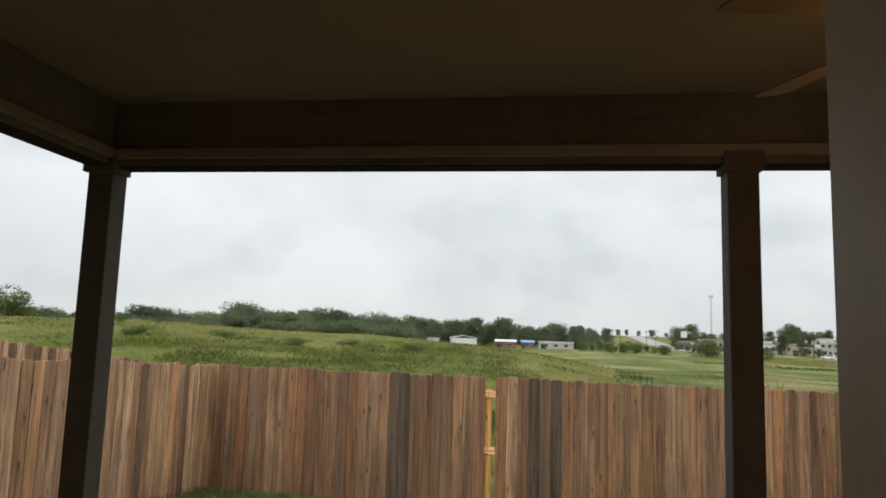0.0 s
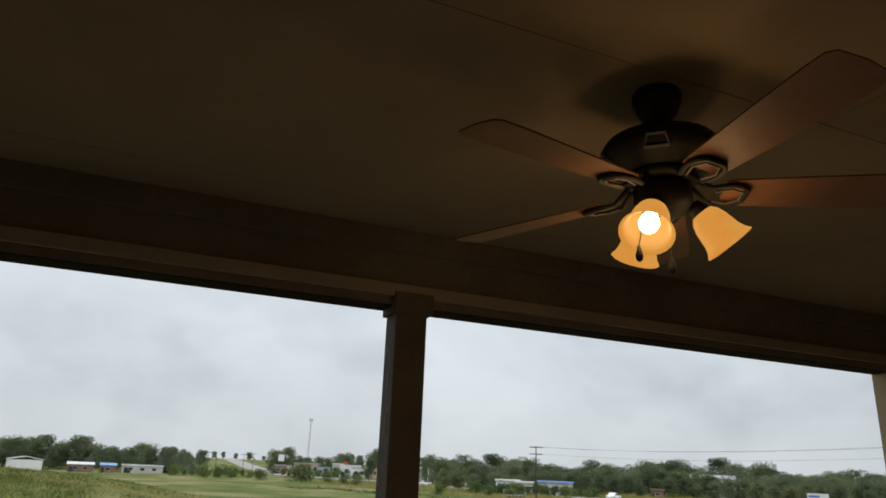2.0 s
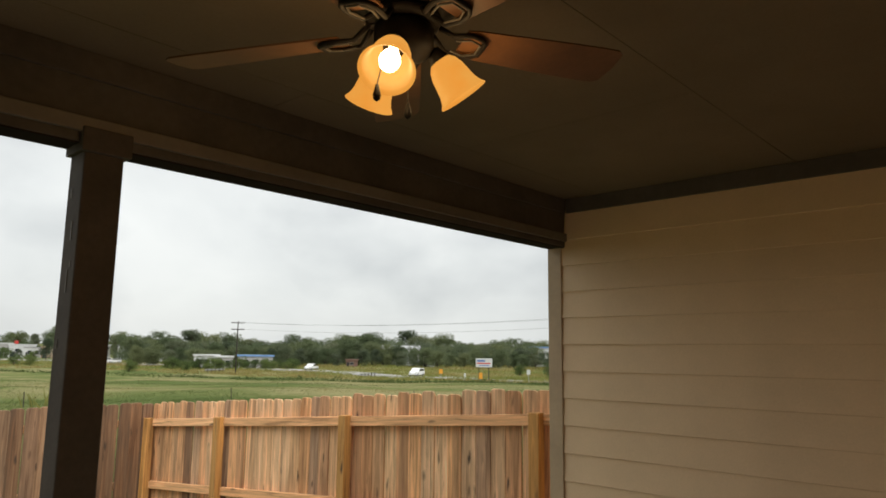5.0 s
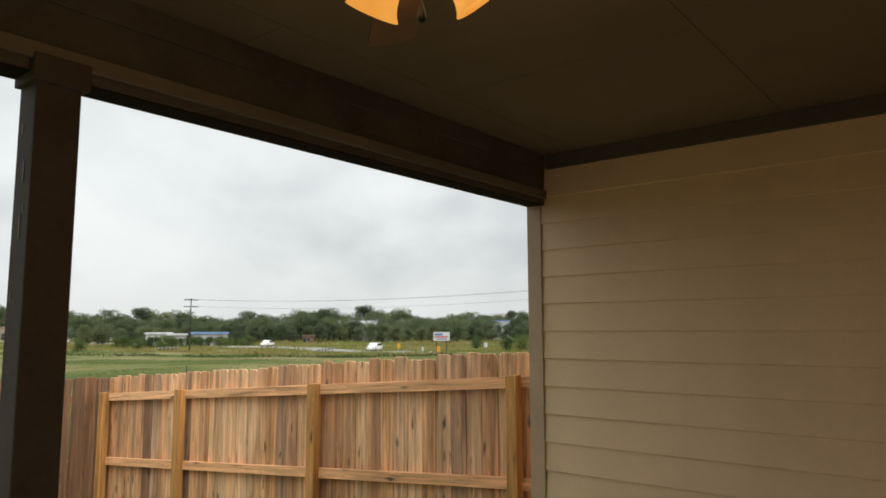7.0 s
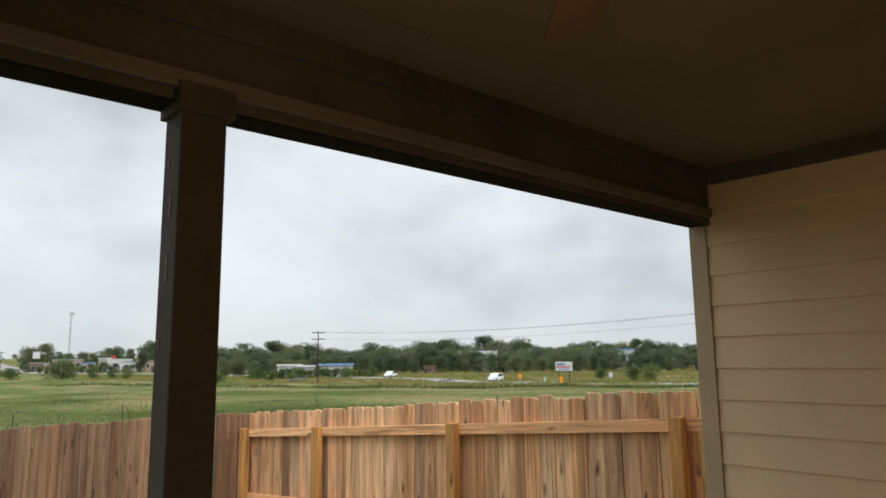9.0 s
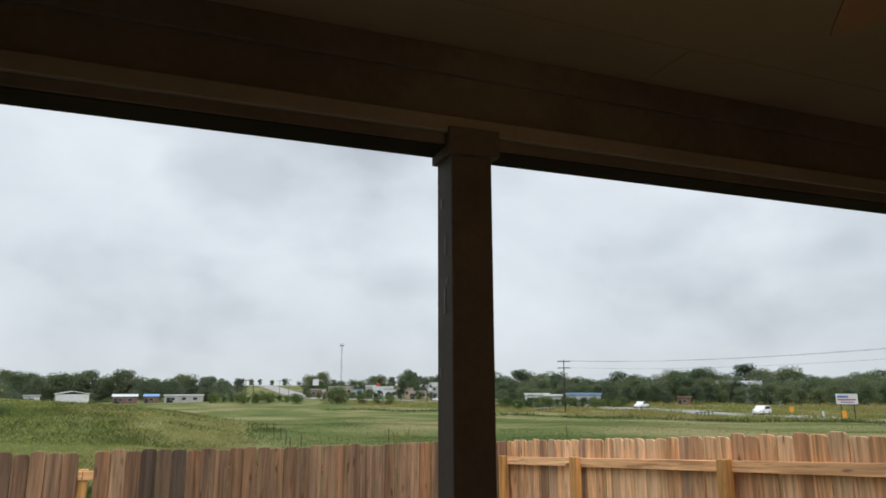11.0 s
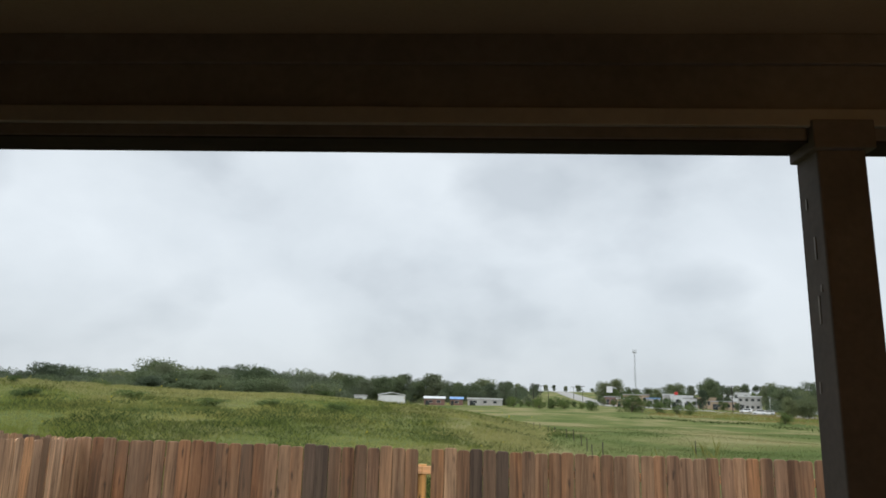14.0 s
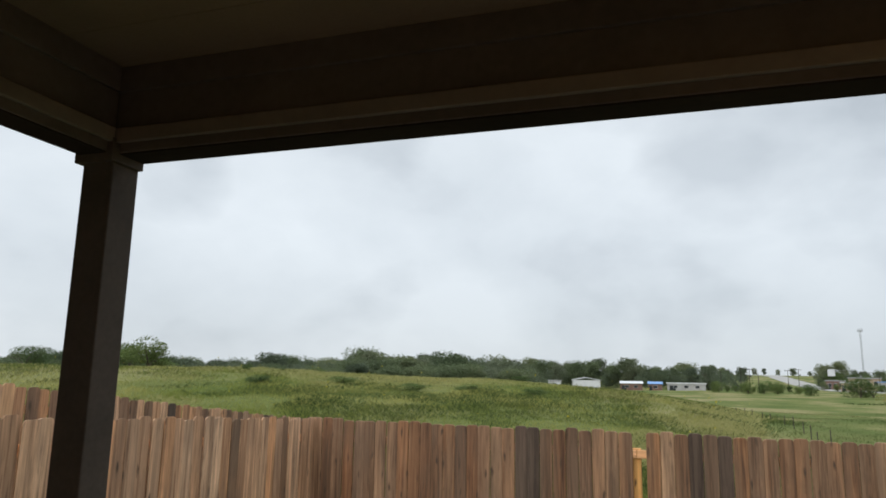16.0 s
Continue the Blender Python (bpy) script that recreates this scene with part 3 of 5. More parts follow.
for zz, ln, yy in ((2.16, 0.05, 0.02), (2.02, 0.10, -0.01), (1.90, 0.03, -0.025), (1.84, 0.12, -0.005), (1.62, 0.05, 0.03)):
    part("paint_chip", box(-0.0725, -0.0702, yy - 0.004, yy + 0.004, zz - ln / 3, zz + ln / 3), TRIM_DIM, mid_column, "pale bare chip in the paint")


# ---- the ceiling fan ----
def fan():
    f = thing("ceiling_fan", FAN[0], FAN[1], CEIL_Z, "bronze ceiling fan with five walnut blades and three lit amber lamps", "ceiling fan")
    part("canopy", lathe([(0.001, 0.0), (0.062, 0.0), (0.066, -0.012), (0.064, -0.034), (0.052, -0.062), (0.038, -0.084), (0.031, -0.096), (0.02, -0.099), (0.001, -0.10)]), BRONZE, f, smooth=True)
    part("downrod", tube(bmesh.new(), (0, 0, -0.085), (0, 0, -0.141), 0.016, 0.016, 16), BRONZE, f, smooth=True)
    motor = part("motor_housing", lathe([(0.001, -0.126), (0.045, -0.128), (0.1, -0.138), (0.142, -0.156), (0.155, -0.178), (0.152, -0.198), (0.132, -0.220), (0.103, -0.236), (0.096, -0.243), (0.001, -0.246)], 40), BRONZE, f, smooth=True)
    for i in range(5):
        a = 2 * math.pi * (i + 0.5) / 5 + radians(46)
        bm = bmesh.new()
        box(-0.03, 0.03, -0.004, 0.004, -0.020, -0.013, 0, bm)
        box(-0.024, 0.024, -0.004, 0.004, 0.012, 0.018, 0, bm)
        for s in (-1, 1):
            tube(bm, (s * 0.03, 0, -0.016), (s * 0.022, 0, 0.015), 0.003, 0.003, 6)
        bmesh.ops.transform(bm, matrix=Matrix.Translation((0.145 * math.cos(a), 0.145 * math.sin(a), -0.206)) @ Matrix.Rotation(a + math.pi / 2, 4, 'Z') @ Matrix.Rotation(radians(35), 4, 'X'), verts=bm.verts[:])
        part("vent_ornament", bm, BRONZE_EDGE, motor)
    part("flywheel", lathe([(0.001, -0.243), (0.088, -0.245), (0.094, -0.255), (0.088, -0.268), (0.001, -0.270)], 32), BRONZE, f, smooth=True)
    part("switch_housing", lathe([(0.001, -0.266), (0.06, -0.269), (0.074, -0.280), (0.074, -0.326), (0.064, -0.344), (0.04, -0.356), (0.022, -0.363), (0.014, -0.378), (0.001, -0.382)], 32), BRONZE, f, smooth=True)
    # blades and their irons, the whole wheel hanging a little askew
    sag = Matrix.Rotation(radians(-2.6), 4, Vector((math.cos(radians(46)), math.sin(radians(46)), 0)))
    for i in range(5):
        ang = 48 + 72 * i
        turn = Matrix.Rotation(radians(ang), 4, 'Z') @ Matrix.Rotation(radians(-12), 4, 'X')
        outline = [(0.155, 0.050), (0.19, 0.056), (0.40, 0.068), (0.55, 0.074), (0.60, 0.073), (0.617, 0.060)]
        pts = outline + [(0.624, 0.0)] + [(x, -w) for x, w in reversed(outline)]
        bm = bmesh.new()
        up = [bm.verts.new((x, y, 0.0022)) for x, y in pts]
        dn = [bm.verts.new((x, y, -0.0022)) for x, y in pts]
        bm.faces.new(up)
        bm.faces.new(list(reversed(dn)))
        for j in range(len(pts)):
            q = (j + 1) % len(pts)
            bm.faces.new((up[q], up[j], dn[j], dn[q]))
        bmesh.ops.recalc_face_normals(bm, faces=bm.faces[:])
        bl = part("blade", bm, BLADE, f)
        seat = Matrix.Translation((0, 0, -0.290)) @ sag @ turn
        bl.matrix_local = seat
        half = [(0.075, 0.012, 0.036), (0.098, 0.022, 0.014), (0.120, 0.032, -0.008), (0.145, 0.040, -0.009), (0.170, 0.044, -0.009), (0.195, 0.038, -0.009), (0.212, 0.024, -0.009)]
        iron = part("blade_iron", bent_bar(half + [(x, -y, z) for x, y, z in reversed(half)], 0.0068), BRONZE, f, smooth=True)
        iron.matrix_local = seat
        part("mount", box(0.05, 0.09, -0.022, 0.022, 0.026, 0.046, 0.003), BRONZE, iron)
        half = [(0.13, 0.020, -0.012), (0.17, 0.032, -0.013), (0.200, 0.018, -0.013)]
        bm = bent_bar(half + [(x, -y, z) for x, y, z in reversed(half)], 0.0032, 6)
        part("iron_ornament", bm, BRONZE_EDGE, iron, "worn bright bronze scroll")
    # lamp kit
    bell = [(0.018, 0.0), (0.027, -0.003), (0.038, -0.015), (0.045, -0.034), (0.048, -0.053), (0.051, -0.070), (0.057, -0.085), (0.0655, -0.096), (0.064, -0.097), (0.0545, -0.087), (0.0485, -0.071), (0.0455, -0.053), (0.0425, -0.035), (0.036, -0.017), (0.018, -0.005)]
    for az, drop in ((213, 0.012), (80, -0.012), (330, -0.008)):
        a = radians(az)
        d = Vector((math.cos(a), math.sin(a), 0))
        tilt = Matrix.Rotation(a, 4, 'Z') @ Matrix.Rotation(radians(-37), 4, 'Y')
        neck = d * 0.092 + Vector((0, 0, -0.352 - drop))
        bm = bmesh.new()
        tube(bm, d * 0.045 + Vector((0, 0, -0.312)), d * 0.084 + Vector((0, 0, -0.338 - drop)), 0.011, 0.011, 12)
        lathe([(0.001, 0.03), (0.016, 0.028), (0.021, 0.012), (0.028, -0.004), (0.024, -0.014), (0.001, -0.014)], 20, bm, neck, tilt)
        part("lamp_arm", bm, BRONZE, f, smooth=True)
        sh = part("shade", lathe([(r, z * 1.12) for r, z in bell], 36, None, neck, tilt), SHADE, f, "lit amber glass bell shade", smooth=True)
        bu = part("bulb", lathe([(0.001, -0.010), (0.011, -0.012), (0.013, -0.026), (0.021, -0.048), (0.025, -0.065), (0.022, -0.080), (0.011, -0.090), (0.001, -0.092)], 24, None, neck, tilt), BULB, f, "bright lit bulb", smooth=True)
        sh.visible_shadow = bu.visible_shadow = False
        ld = bpy.data.lights.new("lamp", 'POINT')
        ld.energy, ld.color, ld.shadow_soft_size = LAMP_W, (1.0, 0.57, 0.23), 0.05
        lo = new("lamp", ld)
        lo.location = Vector((FAN[0], FAN[1], CEIL_Z)) + neck + (tilt.to_3x3() @ Vector((0, 0, -0.062)))
    for dx, dy, ln in ((-0.118, -0.04, 0.135), (-0.01, -0.03, 0.146)):
        ch = part("pull_chain", tube(bmesh.new(), (dx * 0.6, dy * 0.6, -0.33), (dx, dy, -0.33 - ln), 0.0014, 0.0014, 6), BRONZE, f)
        part("pull_knob", lathe([(0.001, 0.0), (0.004, -0.002), (0.006, -0.012), (0.0095, -0.026), (0.008, -0.036), (0.001, -0.042)], 14, None, (dx, dy, -0.33 - ln)), BRONZE, ch, smooth=True)


fan()

# ---- the ground ----
ticks = np.concatenate([np.arange(0, 16, 0.6), np.geomspace(16, 4200, 75)])
gx = np.concatenate([-ticks[::-1], ticks[1:]]) + 1.0
gy = np.concatenate([-np.geomspace(16, 4200, 30)[::-1], np.arange(-15, 16, 0.6), np.geomspace(16, 4200, 75)]) + 1.0
GX, GY = np.meshgrid(gx, gy)
verts = np.stack([GX, GY, land(GX, GY)], -1).reshape(-1, 3)
inside = (GX > -4.4) & (GX < 9.3) & (GY < 3.0) & (GY > -5.7)
verts[:, 2] = np.where(inside.ravel(), -0.33, verts[:, 2])
nx, ny = len(gx), len(gy)
ii = (np.arange(ny - 1)[:, None] * nx + np.arange(nx - 1)[None, :]).ravel()
quads = np.stack([ii, ii + 1, ii + nx + 1, ii + nx], -1)
gme = raw_mesh("ground", verts, quads)
gob = part("ground", gme, GROUND, smooth=True)
tagged(gob, "grassy meadow and lawn running out to the horizon", "ground", kind="structure")


# ---- fences ----
def picket_mesh(w, h, t=0.016, ear=0.03, bow=0.0):
    """A dog-eared picket, foot at the origin, face towards -y."""
    bm = bmesh.new()
    pts = [(-w / 2, 0), (w / 2, 0), (w / 2 + bow, h * 0.5), (w / 2, h - ear), (w / 2 - ear * 0.3, h - ear * 0.32), (w / 2 - ear, h), (-w / 2 + ear, h), (-w / 2 + ear * 0.3, h - ear * 0.32), (-w / 2, h - ear), (-w / 2 + bow, h * 0.5)]
    e = 0.0038
    front = [bm.verts.new((x - math.copysign(min(e, abs(x)), x), 0, max(0.0, z - e) if z > h / 2 + 0.1 else z)) for x, z in pts]
    a = [bm.verts.new((x, 0.0055, z)) for x, z in pts]
    b = [bm.verts.new((x, t, z)) for x, z in pts]
    bm.faces.new(front)
    bm.faces.new(list(reversed(b)))
    for i in range(len(pts)):
        j = (i + 1) % len(pts)
        bm.faces.new((a[j], a[i], b[i], b[j]))
        bm.faces.new((front[j], front[i], a[i], a[j]))
    bmesh.ops.recalc_face_normals(bm, faces=bm.faces[:])
    return mesh_from(bm, "picket")


PITCH, PW = 0.1455, 0.1440
PICKET = {}


def picket(mat, v):
    """Shared picket meshes: one for each wood and a few for bow and height."""
    if (mat.name, v) not in PICKET:
        me = picket_mesh(PW + (-0.0015, 0.0, 0.001, -0.003, 0.0005)[v], 1.83 + (0.0, -0.012, 0.006, 0.01, -0.006)[v], bow=(0, 0.001, -0.001, 0.0, 0.0)[v])
        me.materials.append(mat)
        PICKET[mat.name, v] = me
    return PICKET[mat.name, v]


def run_of_pickets(owner, a, b, top_a, top_b, face, choose, skip=()):
    """Pickets from a to b (x, y), tops from top_a to top_b; face: +1 or -1, the side of the line they are nailed to."""
    rnd = random.Random(owner.name)
    a, b = Vector(a), Vector(b)
    n = int(round((b - a).length / PITCH))
    ang = math.degrees(math.atan2(b.y - a.y, b.x - a.x))
    for i in range(n):
        if i in skip:
            continue
        f = (i + 0.5) / n
        p = a.lerp(b, f)
        v = rnd.randrange(5)
        me = picket(choose(i, p, rnd), v)
        o = new("picket", me)
        o.parent = owner
        o.matrix_local = pose(p.x, p.y, top_a + (top_b - top_a) * f - 1.83 + rnd.uniform(-0.009, 0.009), rnd.uniform(-0.4, 0.4), rnd.uniform(-0.15, 0.15), ang + rnd.uniform(-1.1, 1.1) + (180 if face < 0 else 0)) @ Matrix.Translation((0, rnd.uniform(-0.004, 0.005), 0))


def rails_and_posts(owner, a, b, top_a, top_b, side, posts, post_w=0.09, rail_drop=(0.19, 0.92, 1.62)):
    """Rails and square posts along one side of the pickets. posts: shares of the length."""
    a, b = Vector(a), Vector(b)
    d = (b - a).normalized()
    nrm = Vector((-d.y, d.x)) * side
    ang = math.degrees(math.atan2(d.y, d.x))
    cuts = sorted(posts)
    for f in cuts:
        p = a.lerp(b, f) + nrm * 0.085
        top = top_a + (top_b - top_a) * f - 0.19 + 0.012
        o = part("post", box(-post_w / 2, post_w / 2, -post_w / 2, post_w / 2, top - 1.75, top, 0.004), PINE_POST, owner)
        o.matrix_local = pose(p.x, p.y, 0, 0, 0, ang)
    ends = [0.0] + [c for c in cuts if 0.02 < c < 0.98] + [1.0]
    L = (b - a).length
    slope = math.degrees(math.atan2(top_b - top_a, L))
    for drop in rail_drop:
        for f0, f1 in zip(ends, ends[1:]):
            p0 = a.lerp(b, f0) + nrm * 0.038
            zz = top_a + (top_b - top_a) * f0 - drop
            ln = L * (f1 - f0)
            o = part("rail", box(0.004, ln - 0.004, -0.019, 0.019, -0.088, 0.0, 0.004), PINE, owner)
            o.matrix_local = pose(p0.x, p0.y, zz, 0, -slope, ang)


def cedar_mix(dark, grey, pale):
    def choose(i, p, rnd):
        u = rnd.random()
        if u < dark:
            return CEDAR_DARK
        if u < dark + grey:
            return CEDAR_GREY
        return CEDAR_PALE if u < dark + grey + pale else CEDAR_TAN
    return choose


BX0, BX1, BY = -3.51, 5.18, 8.91
NB = int(round((BX1 - BX0) / PITCH))
gap_i = int((0.44 - BX0) / ((BX1 - BX0) / NB))


def back_choose(i, p, rnd):
    u = rnd.random()
    if -0.96 < p.x < -0.66 or 0.93 < p.x < 1.075 or 1.225 < p.x < 1.37:
        return CEDAR_DARK
    if p.x > 0.45 and u < 0.22:
        return CEDAR_GREY
    if -0.15 < p.x < 0.0:
        return CEDAR_GREY
    return CEDAR


fence_back = tagged(new("fence"), "weathered cedar privacy fence with one picket missing", "fence", "yard fences")
run_of_pickets(fence_back, (BX0, BY), (BX1, BY), 0.978, 0.935, 1, back_choose, skip=(gap_i,))
rails_and_posts(fence_back, (BX0, BY + 0.017), (BX1, BY + 0.017), 0.978, 0.935, 1, [0.005, 0.235, (0.442 - BX0) / (BX1 - BX0), 0.72, 0.97])

fence_left = tagged(new("fence"), "brown cedar privacy fence along the side of the yard", "fence", "yard fences")
run_of_pickets(fence_left, (-3.51, 0.3), (-3.51, 8.9), 1.45, 0.972, -1, lambda i, p, rnd: CEDAR if rnd.random() < 0.08 else CEDAR_TAN)
rails_and_posts(fence_left, (-3.527, 0.3), (-3.527, 8.87), 1.45, 0.972, 1, [0.01, 0.27, 0.54, 0.81])

fence_far = tagged(new("fence"), "older brown cedar fence of the neighbouring yard", "fence", "yard fences")
run_of_pickets(fence_far, (-5.6, 3.6), (-5.6, 12.4), 1.68, 0.70, -1, cedar_mix(0.05, 0.45, 0.05))
rails_and_posts(fence_far, (-5.617, 3.6), (-5.617, 12.4), 1.68, 0.70, 1, [0.02, 0.28, 0.54, 0.8])

SIDE_A, SIDE_B = (5.665, 2.99), (5.18, 8.91)
fence_right = tagged(new("fence"), "pale cedar side fence showing its rails and posts", "fence", "yard fences")
run_of_pickets(fence_right, SIDE_A, SIDE_B, 1.37, 0.935, -1, cedar_mix(0.0, 0.0, 0.86))
SL = math.dist(SIDE_A, SIDE_B)
rails_and_posts(fence_right, SIDE_A, SIDE_B, 1.37, 0.935, 1, [0.067, 0.414, 0.748, 0.994], rail_drop=(0.19, 0.93, 1.63))


# ---- grass ----
def drift(x, y, scale, seed):
    """Smooth uneven patches from 0 to 1 over the land, from a lattice of random values."""
    g = np.random.default_rng(seed).random((257, 257))
    u, v = np.asarray(x) * scale + 131.7, np.asarray(y) * scale * 0.75 + 97.3
    i, j = np.floor(u).astype(int), np.floor(v).astype(int)
    fu, fv = u - i, v - j
    fu, fv = fu * fu * (3 - 2 * fu), fv * fv * (3 - 2 * fv)
    i, j = i % 256, j % 256
    return (g[i, j] * (1 - fu) + g[i + 1, j] * fu) * (1 - fv) + (g[i, j + 1] * (1 - fu) + g[i + 1, j + 1] * fu) * fv


def blades(name, n, r0, r1, az0, az1, h0, h1, width, material, label, keep=None, lean=0.35, tuft=1):
    """A meadow of thin blades scattered evenly to the eye over a fan of ground."""
    rng = np.random.default_rng(sum(map(ord, name)))
    m = n // tuft
    r = np.exp(rng.uniform(math.log(r0), math.log(r1), m))
    az = np.radians(rng.uniform(az0, az1, m))
    x, y = 1 + r * np.sin(az), 1 + r * np.cos(az)
    if keep is not None:
        ok = keep(x, y, r, np.degrees(az), rng)
        x, y, r = x[ok], y[ok], r[ok]
    x, y, r = (np.repeat(v, tuft) for v in (x, y, r))
    m = len(x)
    if tuft > 1:
        x = x + rng.normal(0, 0.12, m) * (r / 20)
        y = y + rng.normal(0, 0.12, m) * (r / 20)
    z = land(x, y) - 0.02
    h = rng.uniform(h0, h1, m) * (0.55 + 1.6 * drift(x, y, 0.28, 3) * drift(x, y, 0.9, 4))
    w = width * np.maximum(1.0, r / 22) * rng.uniform(0.6, 1.3, m)
    a = rng.uniform(0, 2 * math.pi, m)
    dx, dy = np.cos(a) * w / 2, np.sin(a) * w / 2
    lx, ly = rng.normal(0, lean, m) * h, rng.normal(0, lean, m) * h
    v = np.empty((m, 4, 3))
    v[:, 0] = np.stack([x - dx, y - dy, z], -1)
    v[:, 1] = np.stack([x + dx, y + dy, z], -1)
    v[:, 2] = np.stack([x + lx * 0.4 + dx * 0.7, y + ly * 0.4 + dy * 0.7, z + h * 0.6], -1)
    v[:, 3] = np.stack([x + lx, y + ly, z + h], -1)
    i = np.arange(m) * 4
    f = np.concatenate([np.stack([i, i + 1, i + 2], -1), np.stack([i, i + 2, i + 3], -1)])
    ob = part(name, raw_mesh(name, v.reshape(-1, 3), f), material)
    return tagged(ob, label, "grass", kind="stuff")


def outside(x, y):
    return ~((x > -5.9) & (x < 9.5) & (y < 9.0))


def on_swell(x, y, r, az, rng):
    return outside(x, y) & (rng.random(len(x)) < 1 - sstep(-1, 8, az + np.sin(r * 0.2) * 1.5))


def on_flat(x, y, r, az, rng):
    return outside(x, y) & (rng.random(len(x)) < sstep(-3, 8, az + np.sin(r * 0.2) * 1.5))


blades("tall_meadow_grass", 340000, 10, 85, -66, 9, 0.08, 0.22, 0.011, TALL, "tall uncut meadow grass, green and straw yellow", on_swell, lean=0.35, tuft=6)
blades("meadow_herbs", 210000, 14, 85, -66, 12, 0.08, 0.26, 0.011, WEED, "dark green leafy weeds in drifts across the meadow",
       lambda x, y, r, az, rng: outside(x, y) & (0.35 * drift(x, y, 0.10, 11) + 0.65 * drift(x, y, 0.5, 12) + 0.09 * sstep(24, 32, r) + 0.14 * sstep(-12, 0, az) - 0.14 * sstep(46, 58, r) > rng.uniform(0.48, 0.62, len(x))) & (az + rng.normal(0, 1.6, len(x)) < 6.5 - r * 0.03), lean=0.5, tuft=2)
blades("dry_meadow_grass", 330000, 18, 85, -66, 6, 0.1, 0.25, 0.01, DRY, "pale dry grass in drifts on the rise",
       lambda x, y, r, az, rng: outside(x, y) & (0.5 * drift(x, y, 0.08, 13) + 0.5 * drift(x, y, 0.3, 14) + 0.2 * sstep(42, 56, r) * (1 - sstep(-26, -4, az)) + 0.1 * (1 - sstep(22, 30, r)) - 0.06 * sstep(28, 34, r) * (1 - sstep(42, 50, r)) > rng.uniform(0.50, 0.62, len(x))), lean=0.6, tuft=6)
blades("field_grass", 200000, 10, 130, -5, 66, 0.04, 0.11, 0.016, SHORT, "short green field grass with pale patches", on_flat, tuft=4)
blades("field_edge_weeds", 40000, 95, 190, 12, 66, 0.25, 0.6, 0.018, HERB, "dark green strip of weeds at the field edge",
       lambda x, y, r, az, rng: np.abs(r - np.interp(az, [12, 21.7, 31, 41, 48, 66], [190, 165, 130, 112, 106, 104])) < 6, tuft=8)
blades("roadside_meadow", 90000, 120, 330, 14, 66, 0.25, 0.6, 0.014, STRAW, "straw-coloured rough grass across the highway",
       lambda x, y, r, az, rng: r > np.interp(az, [12, 21.7, 31, 41, 48, 66], [230, 190, 150, 128, 120, 116]), tuft=6)
blades("lawn_grass", 30000, 5, 9.6, -48, 40, 0.04, 0.09, 0.006, SHORT, "mown green lawn inside the fence", lambda x, y, r, az, rng: (x > -3.5) & (x < 5.3) & (y < 8.7) & (y > 3.3), tuft=3)
blades("dry_weeds", 26000, 42, 80, -60, 9, 0.10, 0.26, 0.010, WEED, "brown seeding weeds in drifts across the rise",
       lambda x, y, r, az, rng: outside(x, y) & (0.5 * drift(x, y, 0.07, 21) + 0.5 * drift(x, y, 0.26, 22) + 0.14 * sstep(-18, 2, az) > rng.uniform(0.54, 0.68, len(x))), lean=0.3, tuft=8)


blades("fence_line_weeds", 160, 22, 30, 8, 19, 0.3, 0.75, 0.006, WEED, "brown weed stalks standing just beyond the fence", lambda x, y, r, az, rng: np.sin(az * 2.1) * np.sin(az * 0.7 + 1) > 0.1, lean=0.3, tuft=4)


def flowers(n):
    rng = np.random.default_rng(5)
    r = np.exp(rng.uniform(math.log(16), math.log(70), n))
    az = np.radians(rng.uniform(-60, 6, n))
    x, y = 1 + r * np.sin(az), 1 + r * np.cos(az)
    z = land(x, y) + rng.uniform(0.5, 0.95, n)
    s = 0.025 * np.maximum(1, r / 25)
    v = np.empty((n, 3, 3))
    for k in range(3):
        v[:, k] = np.stack([x + rng.normal(0, 1, n) * s, y + rng.normal(0, 1, n) * s, z + rng.normal(0, 1, n) * s], -1)
    ob = part("wild_flowers", raw_mesh("wild_flowers", v.reshape(-1, 3), np.arange(3 * n).reshape(-1, 3)), FLOWER)
    tagged(ob, "scattered yellow wild flowers in the meadow", "flowers", kind="stuff")


flowers(160)


# ---- trees and bushes ----
def crown_arrays(rng, height, spread, lobes, leaves, size, low=0.25):
    """Leaf clumps on many uneven lobes, with gaps between."""
    vs = []
    for k in range(lobes):
        u = rng.random()
        zc = height * (low + (1 - low) * (0.12 + 0.72 * u))
        rad = spread * (0.95 - 0.75 * abs(u - 0.38) ** 1.3)
        a = rng.uniform(0, 2 * math.pi)
        d = rad * math.sqrt(rng.random()) * 0.75
        c = np.array([d * math.cos(a), d * math.sin(a), zc])
        lr = spread * rng.uniform(0.26, 0.46)
        p = rng.normal(0, 1, (leaves, 3))
        p /= np.linalg.norm(p, axis=1, keepdims=True)
        p *= (lr * rng.uniform(0.55, 1.08, (leaves, 1)))
        p[:, 2] *= 0.78
        p += c
        t = rng.normal(0, 1, (leaves, 3, 3)) * size * rng.uniform(0.6, 1.3, (leaves, 1, 1))
        vs.append(p[:, None, :] + t)
    v = np.concatenate(vs)
    v[..., 2] = np.maximum(v[..., 2], 0.02)
    return v


